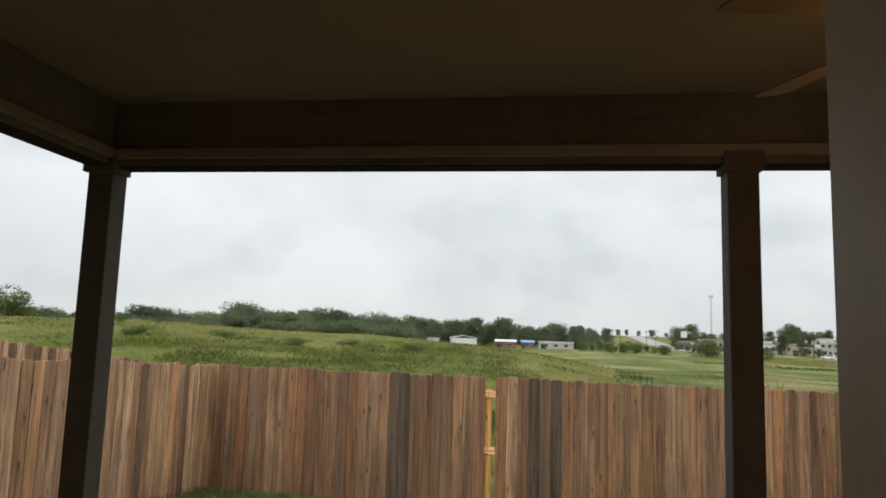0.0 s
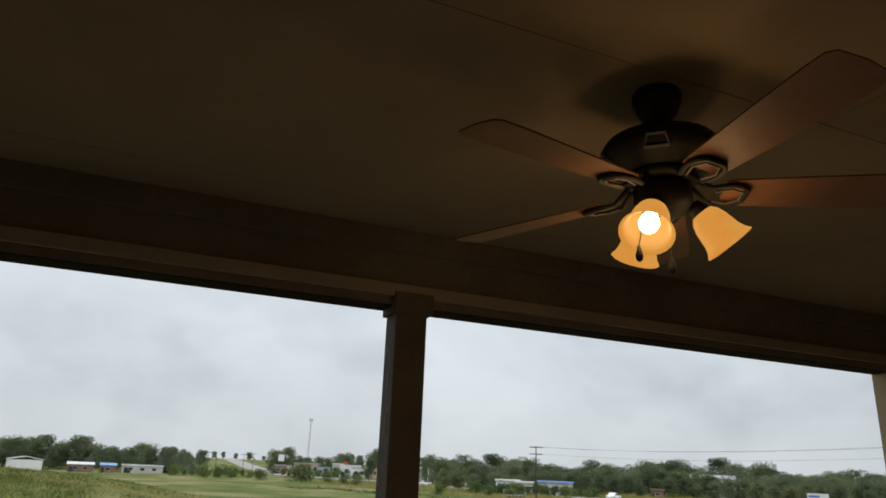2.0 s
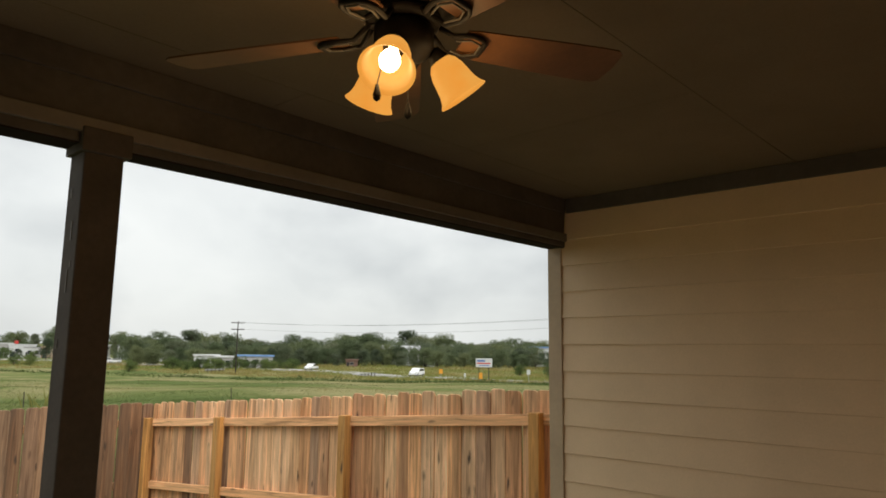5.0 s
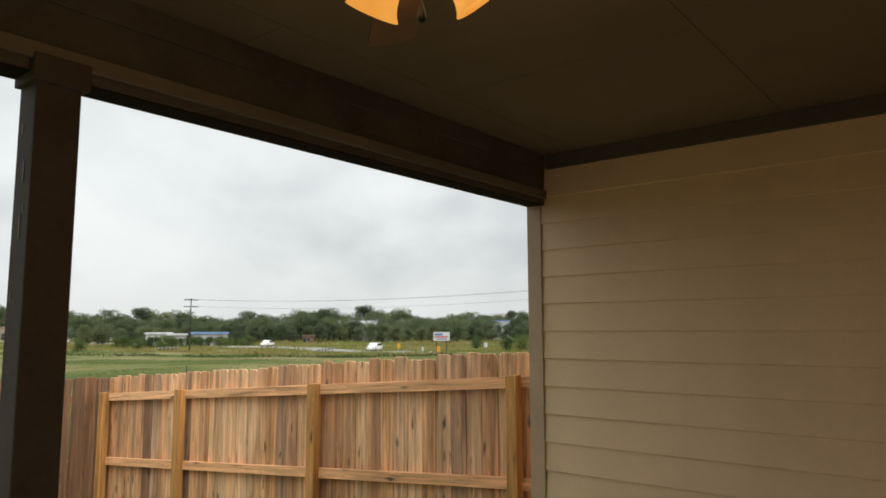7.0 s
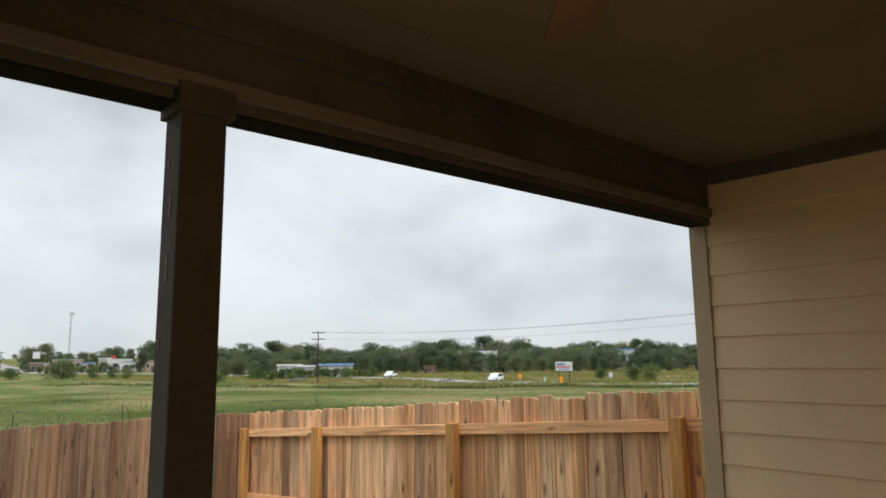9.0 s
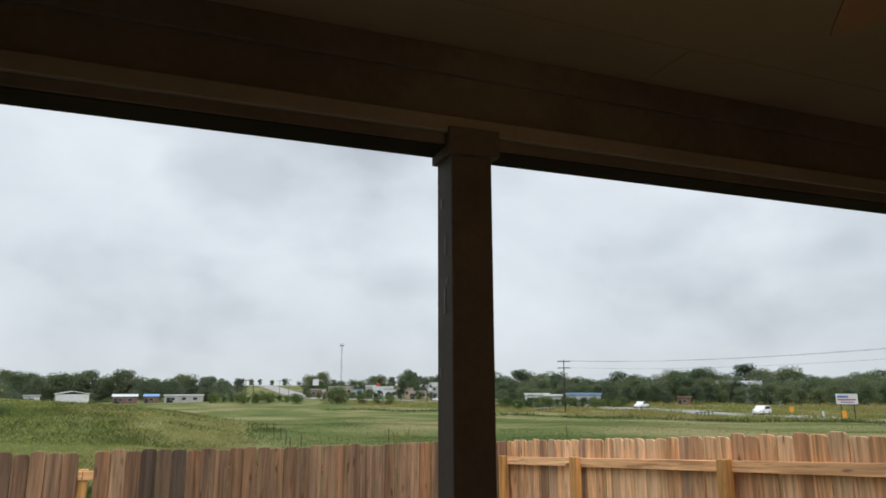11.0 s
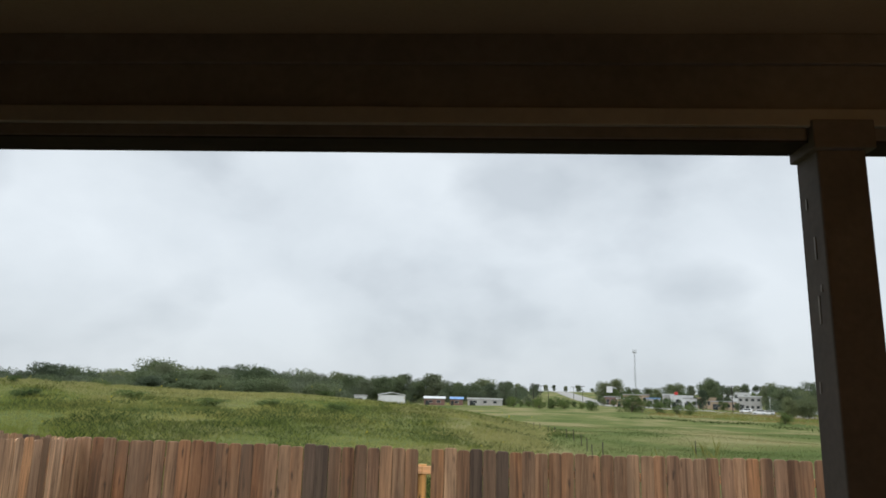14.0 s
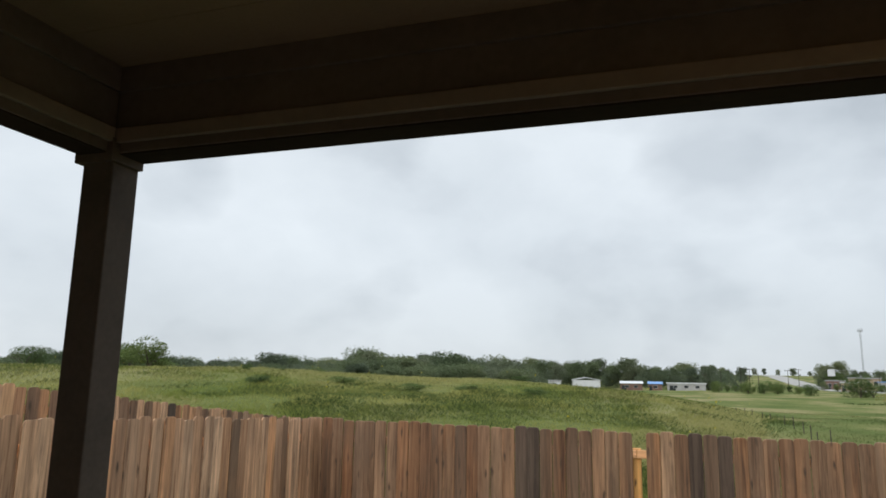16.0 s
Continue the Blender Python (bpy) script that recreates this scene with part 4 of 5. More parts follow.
def tree_proto(seed, height, spread, lobes=16, leaves=60, size=0.2, low=0.22, material=None, name="tree", label="", category="tree"):
    rng = np.random.default_rng(seed)
    t = thing(name, 0, 0, 0, label, category)
    bm = bmesh.new()
    tr = 0.022 * height + 0.04
    fork = Vector((rng.normal(0, 0.1), rng.normal(0, 0.1), height * (low + 0.12)))
    tube(bm, (0, 0, -0.3), fork, tr, tr * 0.65, 8)
    for k in range(5):
        a = rng.uniform(0, 2 * math.pi)
        tip = Vector((math.cos(a) * spread * 0.5, math.sin(a) * spread * 0.5, height * rng.uniform(0.55, 0.85)))
        tube(bm, fork - Vector((0, 0, 0.1)), tip, tr * 0.5, tr * 0.12, 6)
    part("trunk", bm, BARK, t)
    v = crown_arrays(rng, height, spread, lobes, leaves, size, low)
    part("crown", raw_mesh("crown", v.reshape(-1, 3), np.arange(v.shape[0] * 3).reshape(-1, 3)), material or LEAF, t)
    return t


OAK = "dark green broad-crowned tree in the distant tree line"
protos = [tree_proto(11, 8.0, 3.8, 26, 420, 0.102, 0.03, label=OAK), tree_proto(12, 8.0, 4.6, 28, 420, 0.105, 0.02, label=OAK),
          tree_proto(13, 8.0, 3.2, 22, 420, 0.1, 0.04, label=OAK), tree_proto(14, 8.0, 4.1, 24, 420, 0.102, 0.0, label=OAK),
          # back-row trees, paled by haze in the leaf colour
          tree_proto(15, 8.0, 4.0, 22, 420, 0.102, 0.02, LEAF_FAR, label="rounded tree in the distant tree line, hazed to grey-green"), tree_proto(16, 8.0, 3.4, 20, 420, 0.102, 0.05, LEAF_FAR, label="rounded tree in the distant tree line, hazed to grey-green")]
bushes = [tree_proto(21, 3.0, 2.0, 14, 280, 0.055, 0.02, LEAF_PALE, "bush", "green rounded bush at the field edge", "bush"),
          tree_proto(22, 3.0, 2.6, 16, 280, 0.056, 0.02, LEAF_PALE, "bush", "green spreading bush at the field edge", "bush")]
used = set()
trnd = random.Random(4)


def plant(pool, az, r, top_el, group, wide=1.0):
    """A tree at a bearing and distance, its top at a given rise seen from the patio."""
    x, y = polar(az, r)
    z = ground_at(x, y)
    h = max(0.5, (1.6 + top_el * r - z) * 1.06)
    p = trnd.choice(pool)
    base = 8.0 if p in protos else 3.0
    s = h / base
    m = Matrix.LocRotScale((x, y, z), Euler((0, 0, trnd.uniform(0, 6.28))), None)
    if p not in used:
        used.add(p)
        t = p
        t.matrix_world = m
    else:
        t = copy_thing(p, m)
    t.scale = (s * wide * trnd.uniform(0.9, 1.2), s * wide * trnd.uniform(0.9, 1.2), s)
    tagged(t, group=group)
    return t


SKYLINE = [(-64, 0.016), (-52, 0.014), (-47, 0.018), (-41, 0.022), (-36, 0.016), (-29, 0.021), (-24, 0.026), (-17, 0.024), (-9, 0.021), (-2, 0.020), (3, 0.017), (7, 0.012), (9, 0.017), (12, 0.022), (19, 0.022), (23, 0.022), (31, 0.019), (37, 0.021), (42, 0.026), (47, 0.021), (55, 0.019), (66, 0.018)]


def skyline(az):
    return float(np.interp(az, [p[0] for p in SKYLINE], [p[1] for p in SKYLINE]))


az = -62.0
while az < 2.5:                       # woods behind the swell
    r = trnd.uniform(150, 200) if az < -12 else trnd.uniform(330, 380)
    plant(protos, az, r, skyline(az) * trnd.choice((0.75, 0.85, 0.95, 1.05, 1.25)) * trnd.uniform(0.92, 1.06), "woods behind the meadow", 1.25 if az < -12 else 1.05)
    if az < -12:
        plant(protos, az + 0.4, r * 0.86, skyline(az) * trnd.uniform(0.15, 0.6), "woods behind the meadow", 1.5)
    az += trnd.uniform(0.6, 1.1) if az < -12 else trnd.uniform(0.55, 0.95)
while az < 23:                        # behind the town
    plant(protos, az, trnd.uniform(980, 1060) if 5.5 < az < 10.3 else trnd.uniform(520, 640), skyline(az) * trnd.uniform(0.5, 1.15), "trees behind the town", 0.9)
    az += trnd.uniform(0.5, 1.1)
while az < 66:                        # wooded slope across the road
    e = skyline(az)
    plant(protos, az, trnd.uniform(330, 400), e * trnd.choice((0.7, 0.85, 0.95, 1.05, 1.3)) * trnd.uniform(0.9, 1.08), "wooded slope across the road", 1.1)
    plant(protos, az + 0.3, trnd.uniform(270, 310), e * trnd.uniform(0.35, 0.75), "wooded slope across the road", 1.1)
    plant(protos, az + 0.6, trnd.uniform(235, 262), e * trnd.uniform(-0.15, 0.3), "wooded slope across the road", 1.0)
    az += trnd.uniform(0.75, 1.2)


def far_woods(name, az0, az1, step, rr, el, label, seed):
    """A continuous band of low crowns: undergrowth and woods too far to count."""
    rng = np.random.default_rng(seed)
    out = []
    for a in np.arange(az0, az1, step):
        r = rng.uniform(*rr)
        x, y = polar(a + rng.normal(0, step), r)
        z = ground_at(x, y)
        h = max(1.5, 1.6 + skyline(a) * rng.uniform(*el) * r - z)
        v = crown_arrays(rng, h, h * rng.uniform(0.5, 0.8), 7, 190, 0.0165 * h, 0.0)
        out.append((v + np.array([x, y, z])).reshape(-1, 3))
    v = np.concatenate(out)
    tagged(part(name, raw_mesh(name, v, np.arange(len(v)).reshape(-1, 3)), LEAF_FAR), label, "woods", kind="stuff")


far_woods("woods_on_the_rise", -66, -10, 0.26, (150, 185), (0.2, 0.78), "dense green woods behind the meadow", 31)
far_woods("woods_by_the_barn", -12, 5, 0.24, (330, 390), (0.3, 0.8), "dense green woods behind the barn", 32)
far_woods("woods_by_the_town", 10.4, 25, 0.35, (560, 660), (0.3, 0.8), "dense green woods behind the town", 33)
far_woods("woods_on_the_slope", 23, 68, 0.19, (250, 420), (-0.1, 0.85), "dense green woods on the far slope", 34)
# singled-out trees and bushes
for a, r, el in ((18.6, 420, 0.027), (19.6, 400, 0.018), (22.6, 380, 0.02), (17.9, 330, 0.012), (-24.1, 160, 0.030), (-16.8, 170, 0.027), (2.7, 330, 0.018)):
    plant(protos, a, r, el, "single tall trees", 0.8)
for a, r, el in ((-41.0, 62, 0.038), (-42.6, 64, 0.032), (-49, 66, 0.024), (-40.6, 63, 0.02), (-33.8, 50, -0.0045)):
    plant(bushes, a, r, el, "bushes on the rise", 1.4)
for k in range(7):                   # weeds and low shrubs scattered over the rise
    a, r, h = trnd.uniform(-50, 4), trnd.uniform(40, 64), trnd.uniform(0.22, 0.42)
    x, y = polar(a, r)
    plant(bushes, a, r, (float(land(x, y)) + h - 1.6) / r, "low bushes in the meadow", 3.0)
for a, r, el in ((23.5, 175, -0.014), (12.6, 260, 0.003), (13.4, 262, -0.002), (14.6, 255, -0.006), (5.4, 280, -0.002), (6.5, 290, -0.003), (7.4, 285, -0.004), (27.5, 185, -0.016), (29, 180, -0.018), (58, 150, -0.012), (56.5, 150, -0.014), (54, 165, -0.016), (33.5, 200, -0.014), (9.6, 270, -0.006), (17, 240, -0.009), (16, 245, -0.01)):
    plant(bushes, a, r, el, "bushes along the road", 1.1)
for a in np.arange(10.6, 24.5, 0.8):
    plant(bushes if trnd.random() < 0.7 else protos, a + trnd.uniform(-0.2, 0.2), trnd.uniform(372, 412), trnd.uniform(-0.0085, 0.0), "shrubs in front of the shops", 0.9)
for a in np.arange(10.4, 24.0, 0.5):
    plant(protos if trnd.random() < 0.6 else bushes, a + trnd.uniform(-0.3, 0.3), trnd.uniform(465, 560), trnd.uniform(0.0, 0.010), "trees among the shops", 0.9)
for a, r in ((3.6, 620), (4.1, 700), (4.7, 640), (5.2, 760), (5.7, 700), (6.1, 900), (3.2, 560), (9.4, 800), (9.9, 700), (10.2, 620), (9.0, 920), (4.4, 540), (5.0, 580), (2.9, 480), (3.9, 470)):
    plant(protos, a, r, trnd.uniform(0.004, 0.0125), "trees on the far hill", 1.0)
for a in np.arange(26.0, 36.0, 0.5):
    plant(bushes, a, trnd.uniform(200, 209), trnd.uniform(-0.0165, -0.009), "bushes along the road", 1.0)
for a in np.arange(2.8, 9.5, 0.6):
    plant(bushes, a, trnd.uniform(300, 345), trnd.uniform(-0.009, -0.003), "bushes along the road", 1.0)
for p in protos + bushes:
    assert p in used


# ---- road, town, poles ----
def ribbon(name, pts, width, lift, material, label):
    pts = [polar(a, r) for a, r in pts]
    dense = []
    for (x0, y0), (x1, y1) in zip(pts, pts[1:]):
        n = max(2, int(math.hypot(x1 - x0, y1 - y0) / 8))
        dense += [(x0 + (x1 - x0) * i / n, y0 + (y1 - y0) * i / n) for i in range(n)]
    dense.append(pts[-1])
    v = []
    for i, (x, y) in enumerate(dense):
        x2, y2 = dense[min(i + 1, len(dense) - 1)]
        x1, y1 = dense[max(i - 1, 0)]
        d = math.hypot(x2 - x1, y2 - y1)
        nx_, ny_ = -(y2 - y1) / d * width / 2, (x2 - x1) / d * width / 2
        z = max(ground_at(x + nx_, y + ny_), ground_at(x, y), ground_at(x - nx_, y - ny_)) + lift
        v += [(x + nx_, y + ny_, z), (x - nx_, y - ny_, z), (x + nx_ * 1.2, y + ny_ * 1.2, z - 0.6), (x - nx_ * 1.2, y - ny_ * 1.2, z - 0.6)]
    f = []
    for i in range(len(dense) - 1):
        a, b = 4 * i, 4 * i + 4
        f += [(a, a + 1, b + 1, b), (a + 2, a, b, b + 2), (a + 1, a + 3, b + 3, b + 1)]
    ob = part(name, raw_mesh(name, np.array(v), np.array(f)), material)
    return tagged(ob, label, "road", kind="structure")


ribbon("road", [(72, 118), (58, 128), (45.6, 149), (37, 190), (30, 226), (22, 290), (16.5, 350), (13, 395)], 7.5, 0.12, ROAD, "pale concrete highway passing the field")
ribbon("road_hill", [(13, 395), (10.7, 440), (9.8, 490), (8.2, 640), (7.3, 780), (6.5, 950)], 14.0, 0.3, ROAD, "pale concrete road climbing the far hill")


def building(az, r, w, d, h, wall, roof, label, turn=None, windows=3, gable=0.0, door=True, storeys=1, group="buildings across the fields"):
    x, y = polar(az, r)
    z = min(ground_at(x + a, y + b) for a in (-w / 2, w / 2) for b in (-d / 2, d / 2)) - 0.1
    t = thing("building", x, y, z, label, "building", group, -az if turn is None else turn)
    part("wall", box(-w / 2, w / 2, -d / 2, d / 2, 0, h, 0.05), wall, t)
    bm = bmesh.new()
    o = 0.35
    if gable:
        pr = [(-d / 2 - o, h), (0, h + gable), (d / 2 + o, h), (d / 2 + o, h + 0.22), (0, h + gable + 0.25), (-d / 2 - o, h + 0.22)]
        a = [bm.verts.new((-w / 2 - o, yy, zz)) for yy, zz in pr]
        b = [bm.verts.new((w / 2 + o, yy, zz)) for yy, zz in pr]
        bm.faces.new(a)
        bm.faces.new(list(reversed(b)))
        for i in range(6):
            bm.faces.new((a[(i + 1) % 6], a[i], b[i], b[(i + 1) % 6]))
        bmesh.ops.recalc_face_normals(bm, faces=bm.faces[:])
    else:
        box(-w / 2 - o, w / 2 + o, -d / 2 - o, d / 2 + o, h + 0.005, h + 0.5, 0.04, bm)
    part("roof", bm, roof, t)
    for s in range(storeys):
        hh = h / storeys
        for i in range(windows):
            cx = -w / 2 + w * (i + 0.5 + (0.25 if door and not s else 0)) / (windows + (0.5 if door and not s else 0))
            ww = min(1.6, w / (windows + 1) * 0.6)
            win = part("window", box(cx - ww / 2 - 0.08, cx + ww / 2 + 0.08, -d / 2 - 0.06, -d / 2 + 0.02, s * hh + hh * 0.38, s * hh + hh * 0.78), GREYW, t)
            part("pane", box(cx - ww / 2, cx + ww / 2, -d / 2 - 0.08, -d / 2 - 0.062, s * hh + hh * 0.41, s * hh + hh * 0.75), DARKW, win)
    if door:
        part("door", box(-w / 2 + w * 0.06, -w / 2 + w * 0.06 + min(2.6, w * 0.2), -d / 2 - 0.05, -d / 2 + 0.02, 0, min(h * 0.75, 3.2)), DARKW, t)
    return t


building(-6.5, 300, 8.5, 11, 3.9, WHITE, WHITE, "white metal barn with a shallow gable roof", windows=2, gable=1.0, turn=90 + 10)
building(-9.0, 290, 5.0, 6, 3.2, WHITE, ROOFG, "small white shed beside the barn", windows=1)
building(-12.5, 250, 9, 8, 5.2, GREYW, ROOFG, "grey house half hidden in the trees", windows=2, gable=1.5)
building(-3.0, 312, 9, 7, 2.8, REDB, WHITE, "low brick shop with a pale metal roof", windows=2, gable=0.8)
building(-1.2, 312, 5.5, 7, 2.8, REDB, BLUE, "low brick shop with a blue metal roof", windows=1, gable=0.8)
building(1.1, 330, 16, 8, 3.0, GREYW, WHITE, "long pale warehouse with a white roof", windows=3)
building(11.2, 430, 9, 10, 5.0, REDB, ROOFG, "red brick store beside the road", windows=3)
building(13.0, 440, 15, 10, 6.5, TANB, ROOFG, "tan brick roadside restaurant with grey roof", windows=4)
building(16.4, 420, 12, 14, 6.5, WHITE, WHITE, "white box-shaped store beside the road", windows=2)
building(15.4, 425, 6, 8, 7.0, GREYW, WHITE, "pale grey roadside shop building", windows=2)
building(18.2, 400, 9, 8, 5.6, TANB, TANB, "tan row of small shops", windows=4)
building(21.2, 390, 11, 10, 7.0, GREYW, WHITE, "pale two-storey office building", windows=4, storeys=2)
building(23.2, 380, 9, 10, 6.8, WHITE, ROOFG, "white two-storey motel with grey roof", windows=3, storeys=2)
building(25.6, 330, 9, 7, 4.6, WHITE, ROOFG, "white low building by the trees", windows=2)
building(28.9, 218, 7, 6, 3.7, WHITE, WHITE, "white metal trailer house by the trees", windows=3)
building(30.2, 216, 5, 6, 3.4, GREYW, WHITE, "grey metal trailer house by the trees", windows=2)
building(32.6, 218, 10, 7, 3.6, GREYW, BLUE, "grey workshop with a blue metal roof", windows=3)
building(40.2, 250, 4, 4, 2.4, REDB, REDB, "small red brick hut at the wood edge", windows=1)
building(46.5, 262, 4.5, 5, 4.6, WHITE, ROOFG, "white house among the trees", windows=2)
building(12.1, 400, 8, 7, 4.4, TANB, WHITE, "tan shop with a pale flat roof", windows=3)
building(14.3, 405, 7, 8, 4.8, GREYW, BLUE, "grey shop with a blue fascia roof", windows=2)
building(17.3, 405, 11, 9, 5.2, WHITE, ROOFG, "white garage with a grey roof beside the road", windows=3)
building(19.4, 385, 12, 8, 4.2, TANB, ROOFG, "long tan shop row beside the road", windows=5)
building(20.3, 430, 14, 10, 8.6, WHITE, WHITE, "tall white store behind the shop row", windows=3, storeys=2)
building(43.3, 285, 7, 6, 6.6, GREYW, ROOFG, "grey house with a dark roof among the trees", windows=2, gable=1.2)
building(44.9, 290, 8, 6, 6.9, WHITE, ROOFG, "white house with a grey roof among the trees", windows=3, gable=1.2)
building(55.8, 300, 12, 9, 8.0, WHITE, BLUE, "white building with a blue roof on the slope", windows=3)


def utility_pole(az, r, h, arms, label, thick=0.16):
    x, y = polar(az, r)
    z = ground_at(x, y)
    t = thing("utility_pole", x, y, z, label, "utility pole", "utility poles", -az)
    part("pole", tube(bmesh.new(), (0, 0, -0.5), (0, 0, h), thick, thick * 0.7, 10), POLEW, t)
    for k in range(arms):
        zz = h - 0.35 - 1.5 * k
        arm = part("crossarm", box(-1.5, 1.5, -0.2, -0.08, zz - 0.09, zz + 0.09, 0.01), POLEW, t)
        for xx in (-1.35, -0.7, 0.7, 1.35):
            part("insulator", lathe([(0.001, 0.22), (0.05, 0.2), (0.07, 0.12), (0.05, 0.06), (0.06, 0.0), (0.001, 0.0)], 8, None, (xx, -0.14, zz + 0.09)), STEEL, arm)
    return Vector((x, y, z + h))


top_a = utility_pole(31.15, 165, 11.9, 2, "dark wooden power pole with two crossarms at the field edge")
top_b = utility_pole(78.0, 110, 13.5, 2, "dark wooden power pole with two crossarms beside the highway")
top_c = utility_pole(20.0, 300, 10.5, 1, "dark wooden power pole near the shops", 0.2)
for a, r, h in ((3.6, 330, 8.5), (5.0, 300, 9.6), (5.6, 300, 9.2), (6.2, 310, 7.5), (8.2, 380, 10.0), (8.9, 400, 11.0), (13.9, 380, 9)):
    utility_pole(a, r, h, 1 if h > 9 else 0, "slim dark pole along the far road", 0.15)


def wire(a, b, sag, label="thin black overhead power line"):
    cu = bpy.data.curves.new("power_line", 'CURVE')
    cu.dimensions, cu.bevel_depth, cu.bevel_resolution = '3D', 0.018, 1
    sp = cu.splines.new('POLY')
    sp.points.add(24)
    for i in range(25):
        f = i / 24
        p = a.lerp(b, f)
        sp.points[i].co = (p.x, p.y, p.z - sag * 4 * f * (1 - f), 1)
    cu.materials.append(WIRE)
    tagged(new("power_line", cu), label, "power line", "power lines")


for k, dz in ((-1.2, -0.2), (1.2, -0.2), (0.0, -1.7)):
    o = Vector((0.6 * k, -0.6 * k, dz))
    wire(top_a + o, top_b + o, 2.2)


def lattice_tower(az, r, h):
    x, y = polar(az, r)
    z = ground_at(x, y)
    t = thing("radio_tower", x, y, z, "slender grey steel lattice radio tower behind the town", "tower", "", -az)
    corners = [Vector((0.7 * math.cos(a), 0.7 * math.sin(a), 0)) for a in (0.5, 2.6, 4.7)]
    for c in corners:
        part("leg", tube(bmesh.new(), c, c * 0.8 + Vector((0, 0, h)), 0.10, 0.085, 6), STEEL, t)
    n = 16
    bm = bmesh.new()
    for i in range(n):
        z0, z1 = h * i / n, h * (i + 1) / n
        for j in range(3):
            tube(bm, corners[j] * (1 - 0.2 * i / n) + Vector((0, 0, z0)), corners[(j + 1) % 3] * (1 - 0.2 * (i + 1) / n) + Vector((0, 0, z1)), 0.06, 0.06, 4)
    part("bracing", bm, STEEL, t)
    part("antenna_mount", box(-1.6, 1.6, -1.6, 1.6, h - 0.3, h + 0.1, 0.02), STEEL, t)
    for j, a in enumerate((0.5, 2.6, 4.7)):
        part("antenna", box(1.5 * math.cos(a) - 0.25, 1.5 * math.cos(a) + 0.25, 1.5 * math.sin(a) - 0.2, 1.5 * math.sin(a) + 0.2, h - 1.0, h + 1.6, 0.03), STEEL, t)


xt, yt = polar(13.0, 600)
lattice_tower(13.0, 600, 1.6 + 0.0615 * 600 - ground_at(xt, yt))


def billboard(az, r):
    x, y = polar(az, r)
    z = ground_at(x, y)
    t = thing("billboard", x, y, z, "white roadside sign with blue and red lettering bars on posts", "sign", "", -az)
    zt, zb = 1.6 - 0.0075 * r - z, 1.6 - 0.0200 * r - z
    w = 1.5
    pn = part("panel", box(-w, w, -0.06, 0.06, zb, zt, 0.01), WHITE, t, "white sign panel")
    for i, (a, b, c, d, m) in enumerate(((-1.3, 0.2, 0.62, 0.82, BLUEP), (-1.3, 1.2, 0.36, 0.5, REDP), (-0.9, 1.0, 0.14, 0.24, BLUEP))):
        part("lettering_bar", box(a, b, -0.075, -0.064, zb + (zt - zb) * c, zb + (zt - zb) * d), m, pn)
    for s in (-0.9, 0.9):
        part("post", box(s - 0.07, s + 0.07, -0.05, 0.05, -0.4, zb + 0.1, 0.01), POLEW, t)


billboard(51.15, 128)


def marker(az, r, w, h, top, mat, label):
    x, y = polar(az, r)
    z = ground_at(x, y)
    t = thing("road_sign", x, y, z, label, "road sign", "small road signs", -az)
    part("post", box(-0.04, 0.04, -0.03, 0.03, -0.3, top, 0.005), STEEL, t)
    part("plate", box(-w / 2, w / 2, -0.05, -0.032, top - h, top, 0.004), mat, t)


marker(11.0, 450, 3.6, 3.8, 11.0, WHITE, "tall white roadside sign board")
marker(47.6, 138, 0.7, 0.9, 1.9, ORANGE, "orange warning sign beside the highway")
marker(50.9, 122, 0.6, 1.1, 1.5, ORANGE, "orange marker board under the billboard")
marker(54.8, 122, 0.6, 0.8, 2.2, WHITE, "small white road sign on a post")
marker(49.6, 122, 0.3, 0.7, 1.3, WHITE, "white marker post by the ditch")
marker(16.0, 395, 1.7, 1.5, 8.6, REDP, "tall red and green price sign")


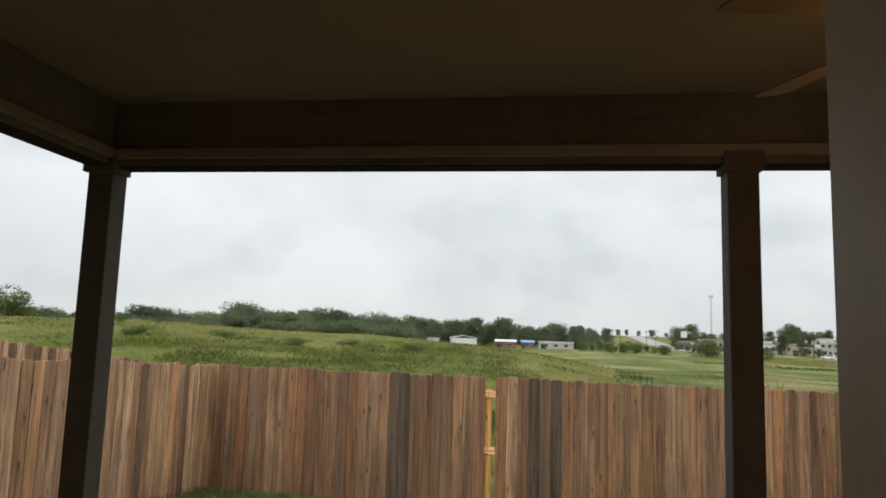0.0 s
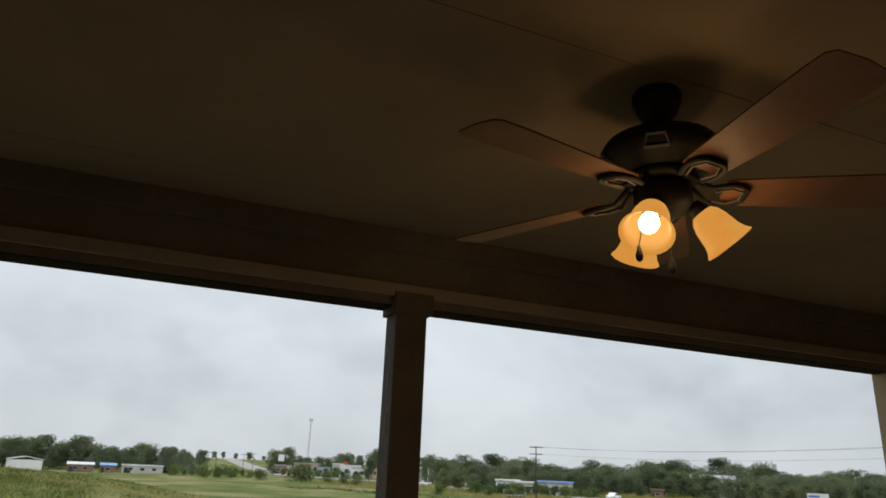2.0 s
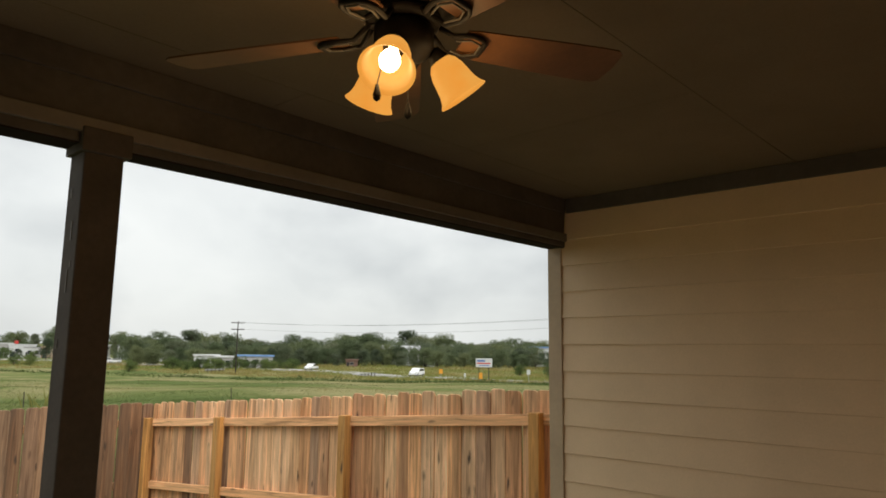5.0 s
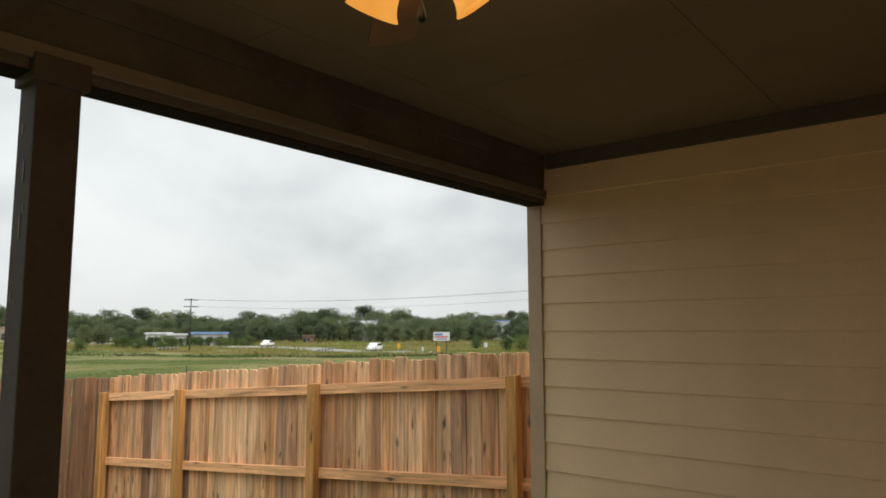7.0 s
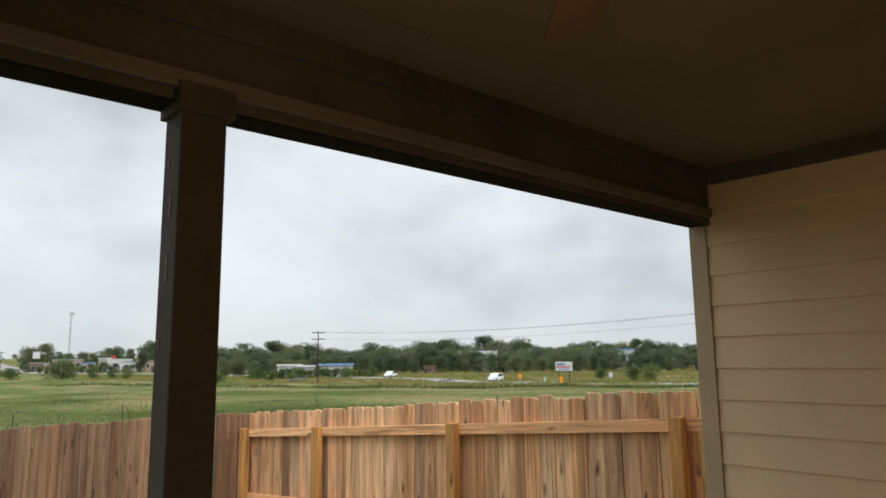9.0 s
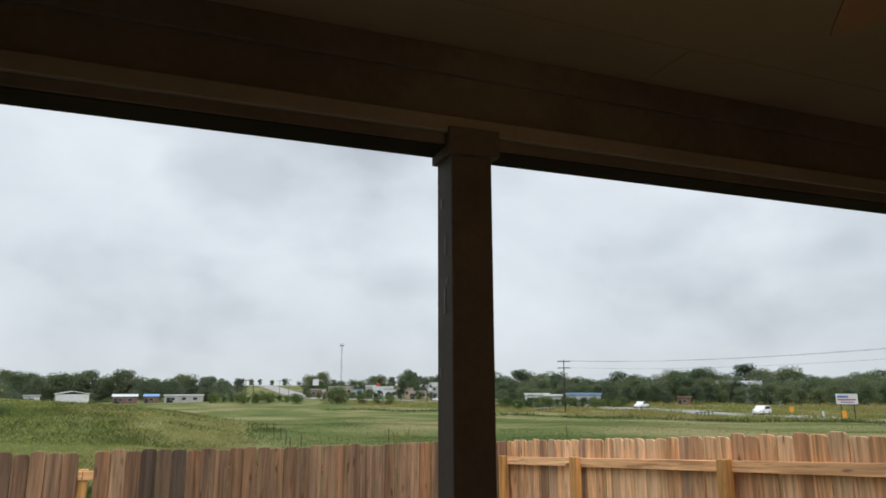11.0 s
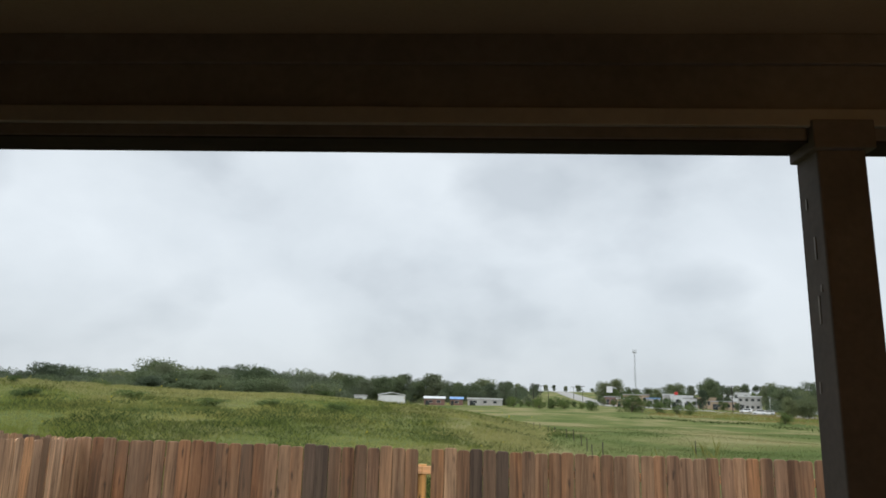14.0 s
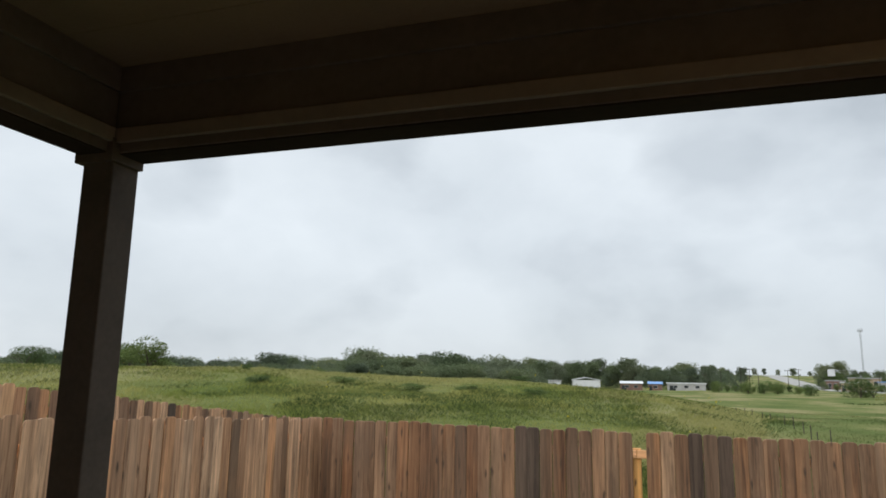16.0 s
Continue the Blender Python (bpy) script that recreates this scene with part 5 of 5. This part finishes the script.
def vehicle(az, r, kind, turn, label):
    """A car built as body, cabin glass, bumpers, lamps and wheels; length along x."""
    x, y = polar(az, r)
    z = ground_at(x, y) + 0.14
    t = thing("car", x, y, z, label, "car", "cars on the highway", turn)
    if kind == "suv":
        prof = [(-2.25, 0.35), (-2.3, 0.75), (-2.22, 1.05), (-2.05, 1.55), (-1.75, 1.72), (0.45, 1.74), (1.15, 1.15), (2.05, 1.0), (2.28, 0.72), (2.25, 0.35)]
        glass = [(-1.95, 1.12), (-1.75, 1.58), (0.40, 1.60), (0.95, 1.14)]
    else:
        prof = [(-2.75, 0.5), (-2.75, 1.05), (-0.72, 1.05), (-0.6, 1.72), (0.62, 1.75), (1.2, 1.18), (2.4, 1.05), (2.65, 0.8), (2.65, 0.45)]
        glass = [(-0.5, 1.14), (-0.42, 1.6), (0.55, 1.62), (0.98, 1.18)]

    def extrude(pts, hw):
        bm = bmesh.new()
        a = [bm.verts.new((px, -hw, pz)) for px, pz in pts]
        b = [bm.verts.new((px, hw, pz)) for px, pz in pts]
        bm.faces.new(a)
        bm.faces.new(list(reversed(b)))
        for i in range(len(pts)):
            j = (i + 1) % len(pts)
            bm.faces.new((a[j], a[i], b[i], b[j]))
        bmesh.ops.recalc_face_normals(bm, faces=bm.faces[:])
        bmesh.ops.bevel(bm, geom=bm.edges[:], offset=0.06 if hw < 0.91 else 0.01, segments=2, affect='EDGES')
        return bm
    body = part("body", extrude(prof, 0.9), CARW, t)
    part("side_glass", extrude(glass, 0.915), DARKW, body, "dark tinted glass")
    xs = (-1.4, 1.45) if kind == "suv" else (-1.75, 1.65)
    for wx in xs:
        for wy in (-0.82, 0.82):
            wh = part("wheel", tube(bmesh.new(), (wx, wy - 0.12, 0.36), (wx, wy + 0.12, 0.36), 0.36, 0.36, 20), RUBBER, t)
            part("rim", tube(bmesh.new(), (wx, wy - 0.13, 0.36), (wx, wy + 0.13, 0.36), 0.22, 0.22, 14), STEEL, wh)
    e = prof[-1][0]
    for wy in (-0.68, 0.68):
        part("headlight", box(e - 0.12, e + 0.03, wy - 0.16, wy + 0.16, 0.72, 0.88, 0.02), STEEL, t)
        part("tail_light", box(-e - 0.08, -e + 0.04, wy - 0.12, wy + 0.12, 0.8, 1.0, 0.02), REDP, t)


vehicle(45.6, 149, "suv", 180 + 22, "white sport utility car on the highway")
vehicle(37.0, 190, "pickup", 180 + 30, "white pickup truck on the highway")
for a, r in ((21.8, 292), (22.4, 288), (20.9, 300)):
    vehicle(a, r, "suv", 150, "white car parked near the shops")


# field fence posts and a low rail by the road
def stake(az, r, h):
    x, y = polar(az, r)
    t = thing("fence_stake", x, y, ground_at(x, y), "thin dark steel stake of the field fence", "fence stake", "field fence stakes", trnd.uniform(0, 90))
    bm = bmesh.new()
    tube(bm, (0, 0, -0.2), (trnd.uniform(-0.06, 0.06), 0, h * 0.75), 0.024, 0.02, 6)
    part("stake_rod", bm, POLEW, t)


for i in range(9):
    stake(4.3 + i * 0.62 + trnd.uniform(-0.2, 0.2), 62 - i * 3.6, trnd.uniform(0.6, 0.9))
for a, r in ((9.6, 30), (10.4, 31), (17.3, 33), (31.5, 38), (46, 40)):
    stake(a, r, trnd.uniform(0.7, 1.0))


def guard_rail(az, r, ln, label):
    x, y = polar(az, r)
    t = thing("guard_rail", x, y, ground_at(x, y), label, "guard rail", "guard rails", 180 + 28)
    part("beam", box(-ln / 2, ln / 2, -0.05, 0.05, 0.5, 0.82, 0.03), STEEL, t)
    for i in range(5):
        px = -ln / 2 + ln * (i + 0.5) / 5
        part("post", box(px - 0.08, px + 0.08, 0.052, 0.2, -0.3, 0.8, 0.01), POLEW, t)


guard_rail(41.6, 150, 10, "grey steel guard rail at the culvert")
marker(16.0, 393, 2.0, 1.2, 6.0, WHITE, "white lower board of the price sign")
guard_rail(29.6, 172, 8, "pale guard rail near the power pole")
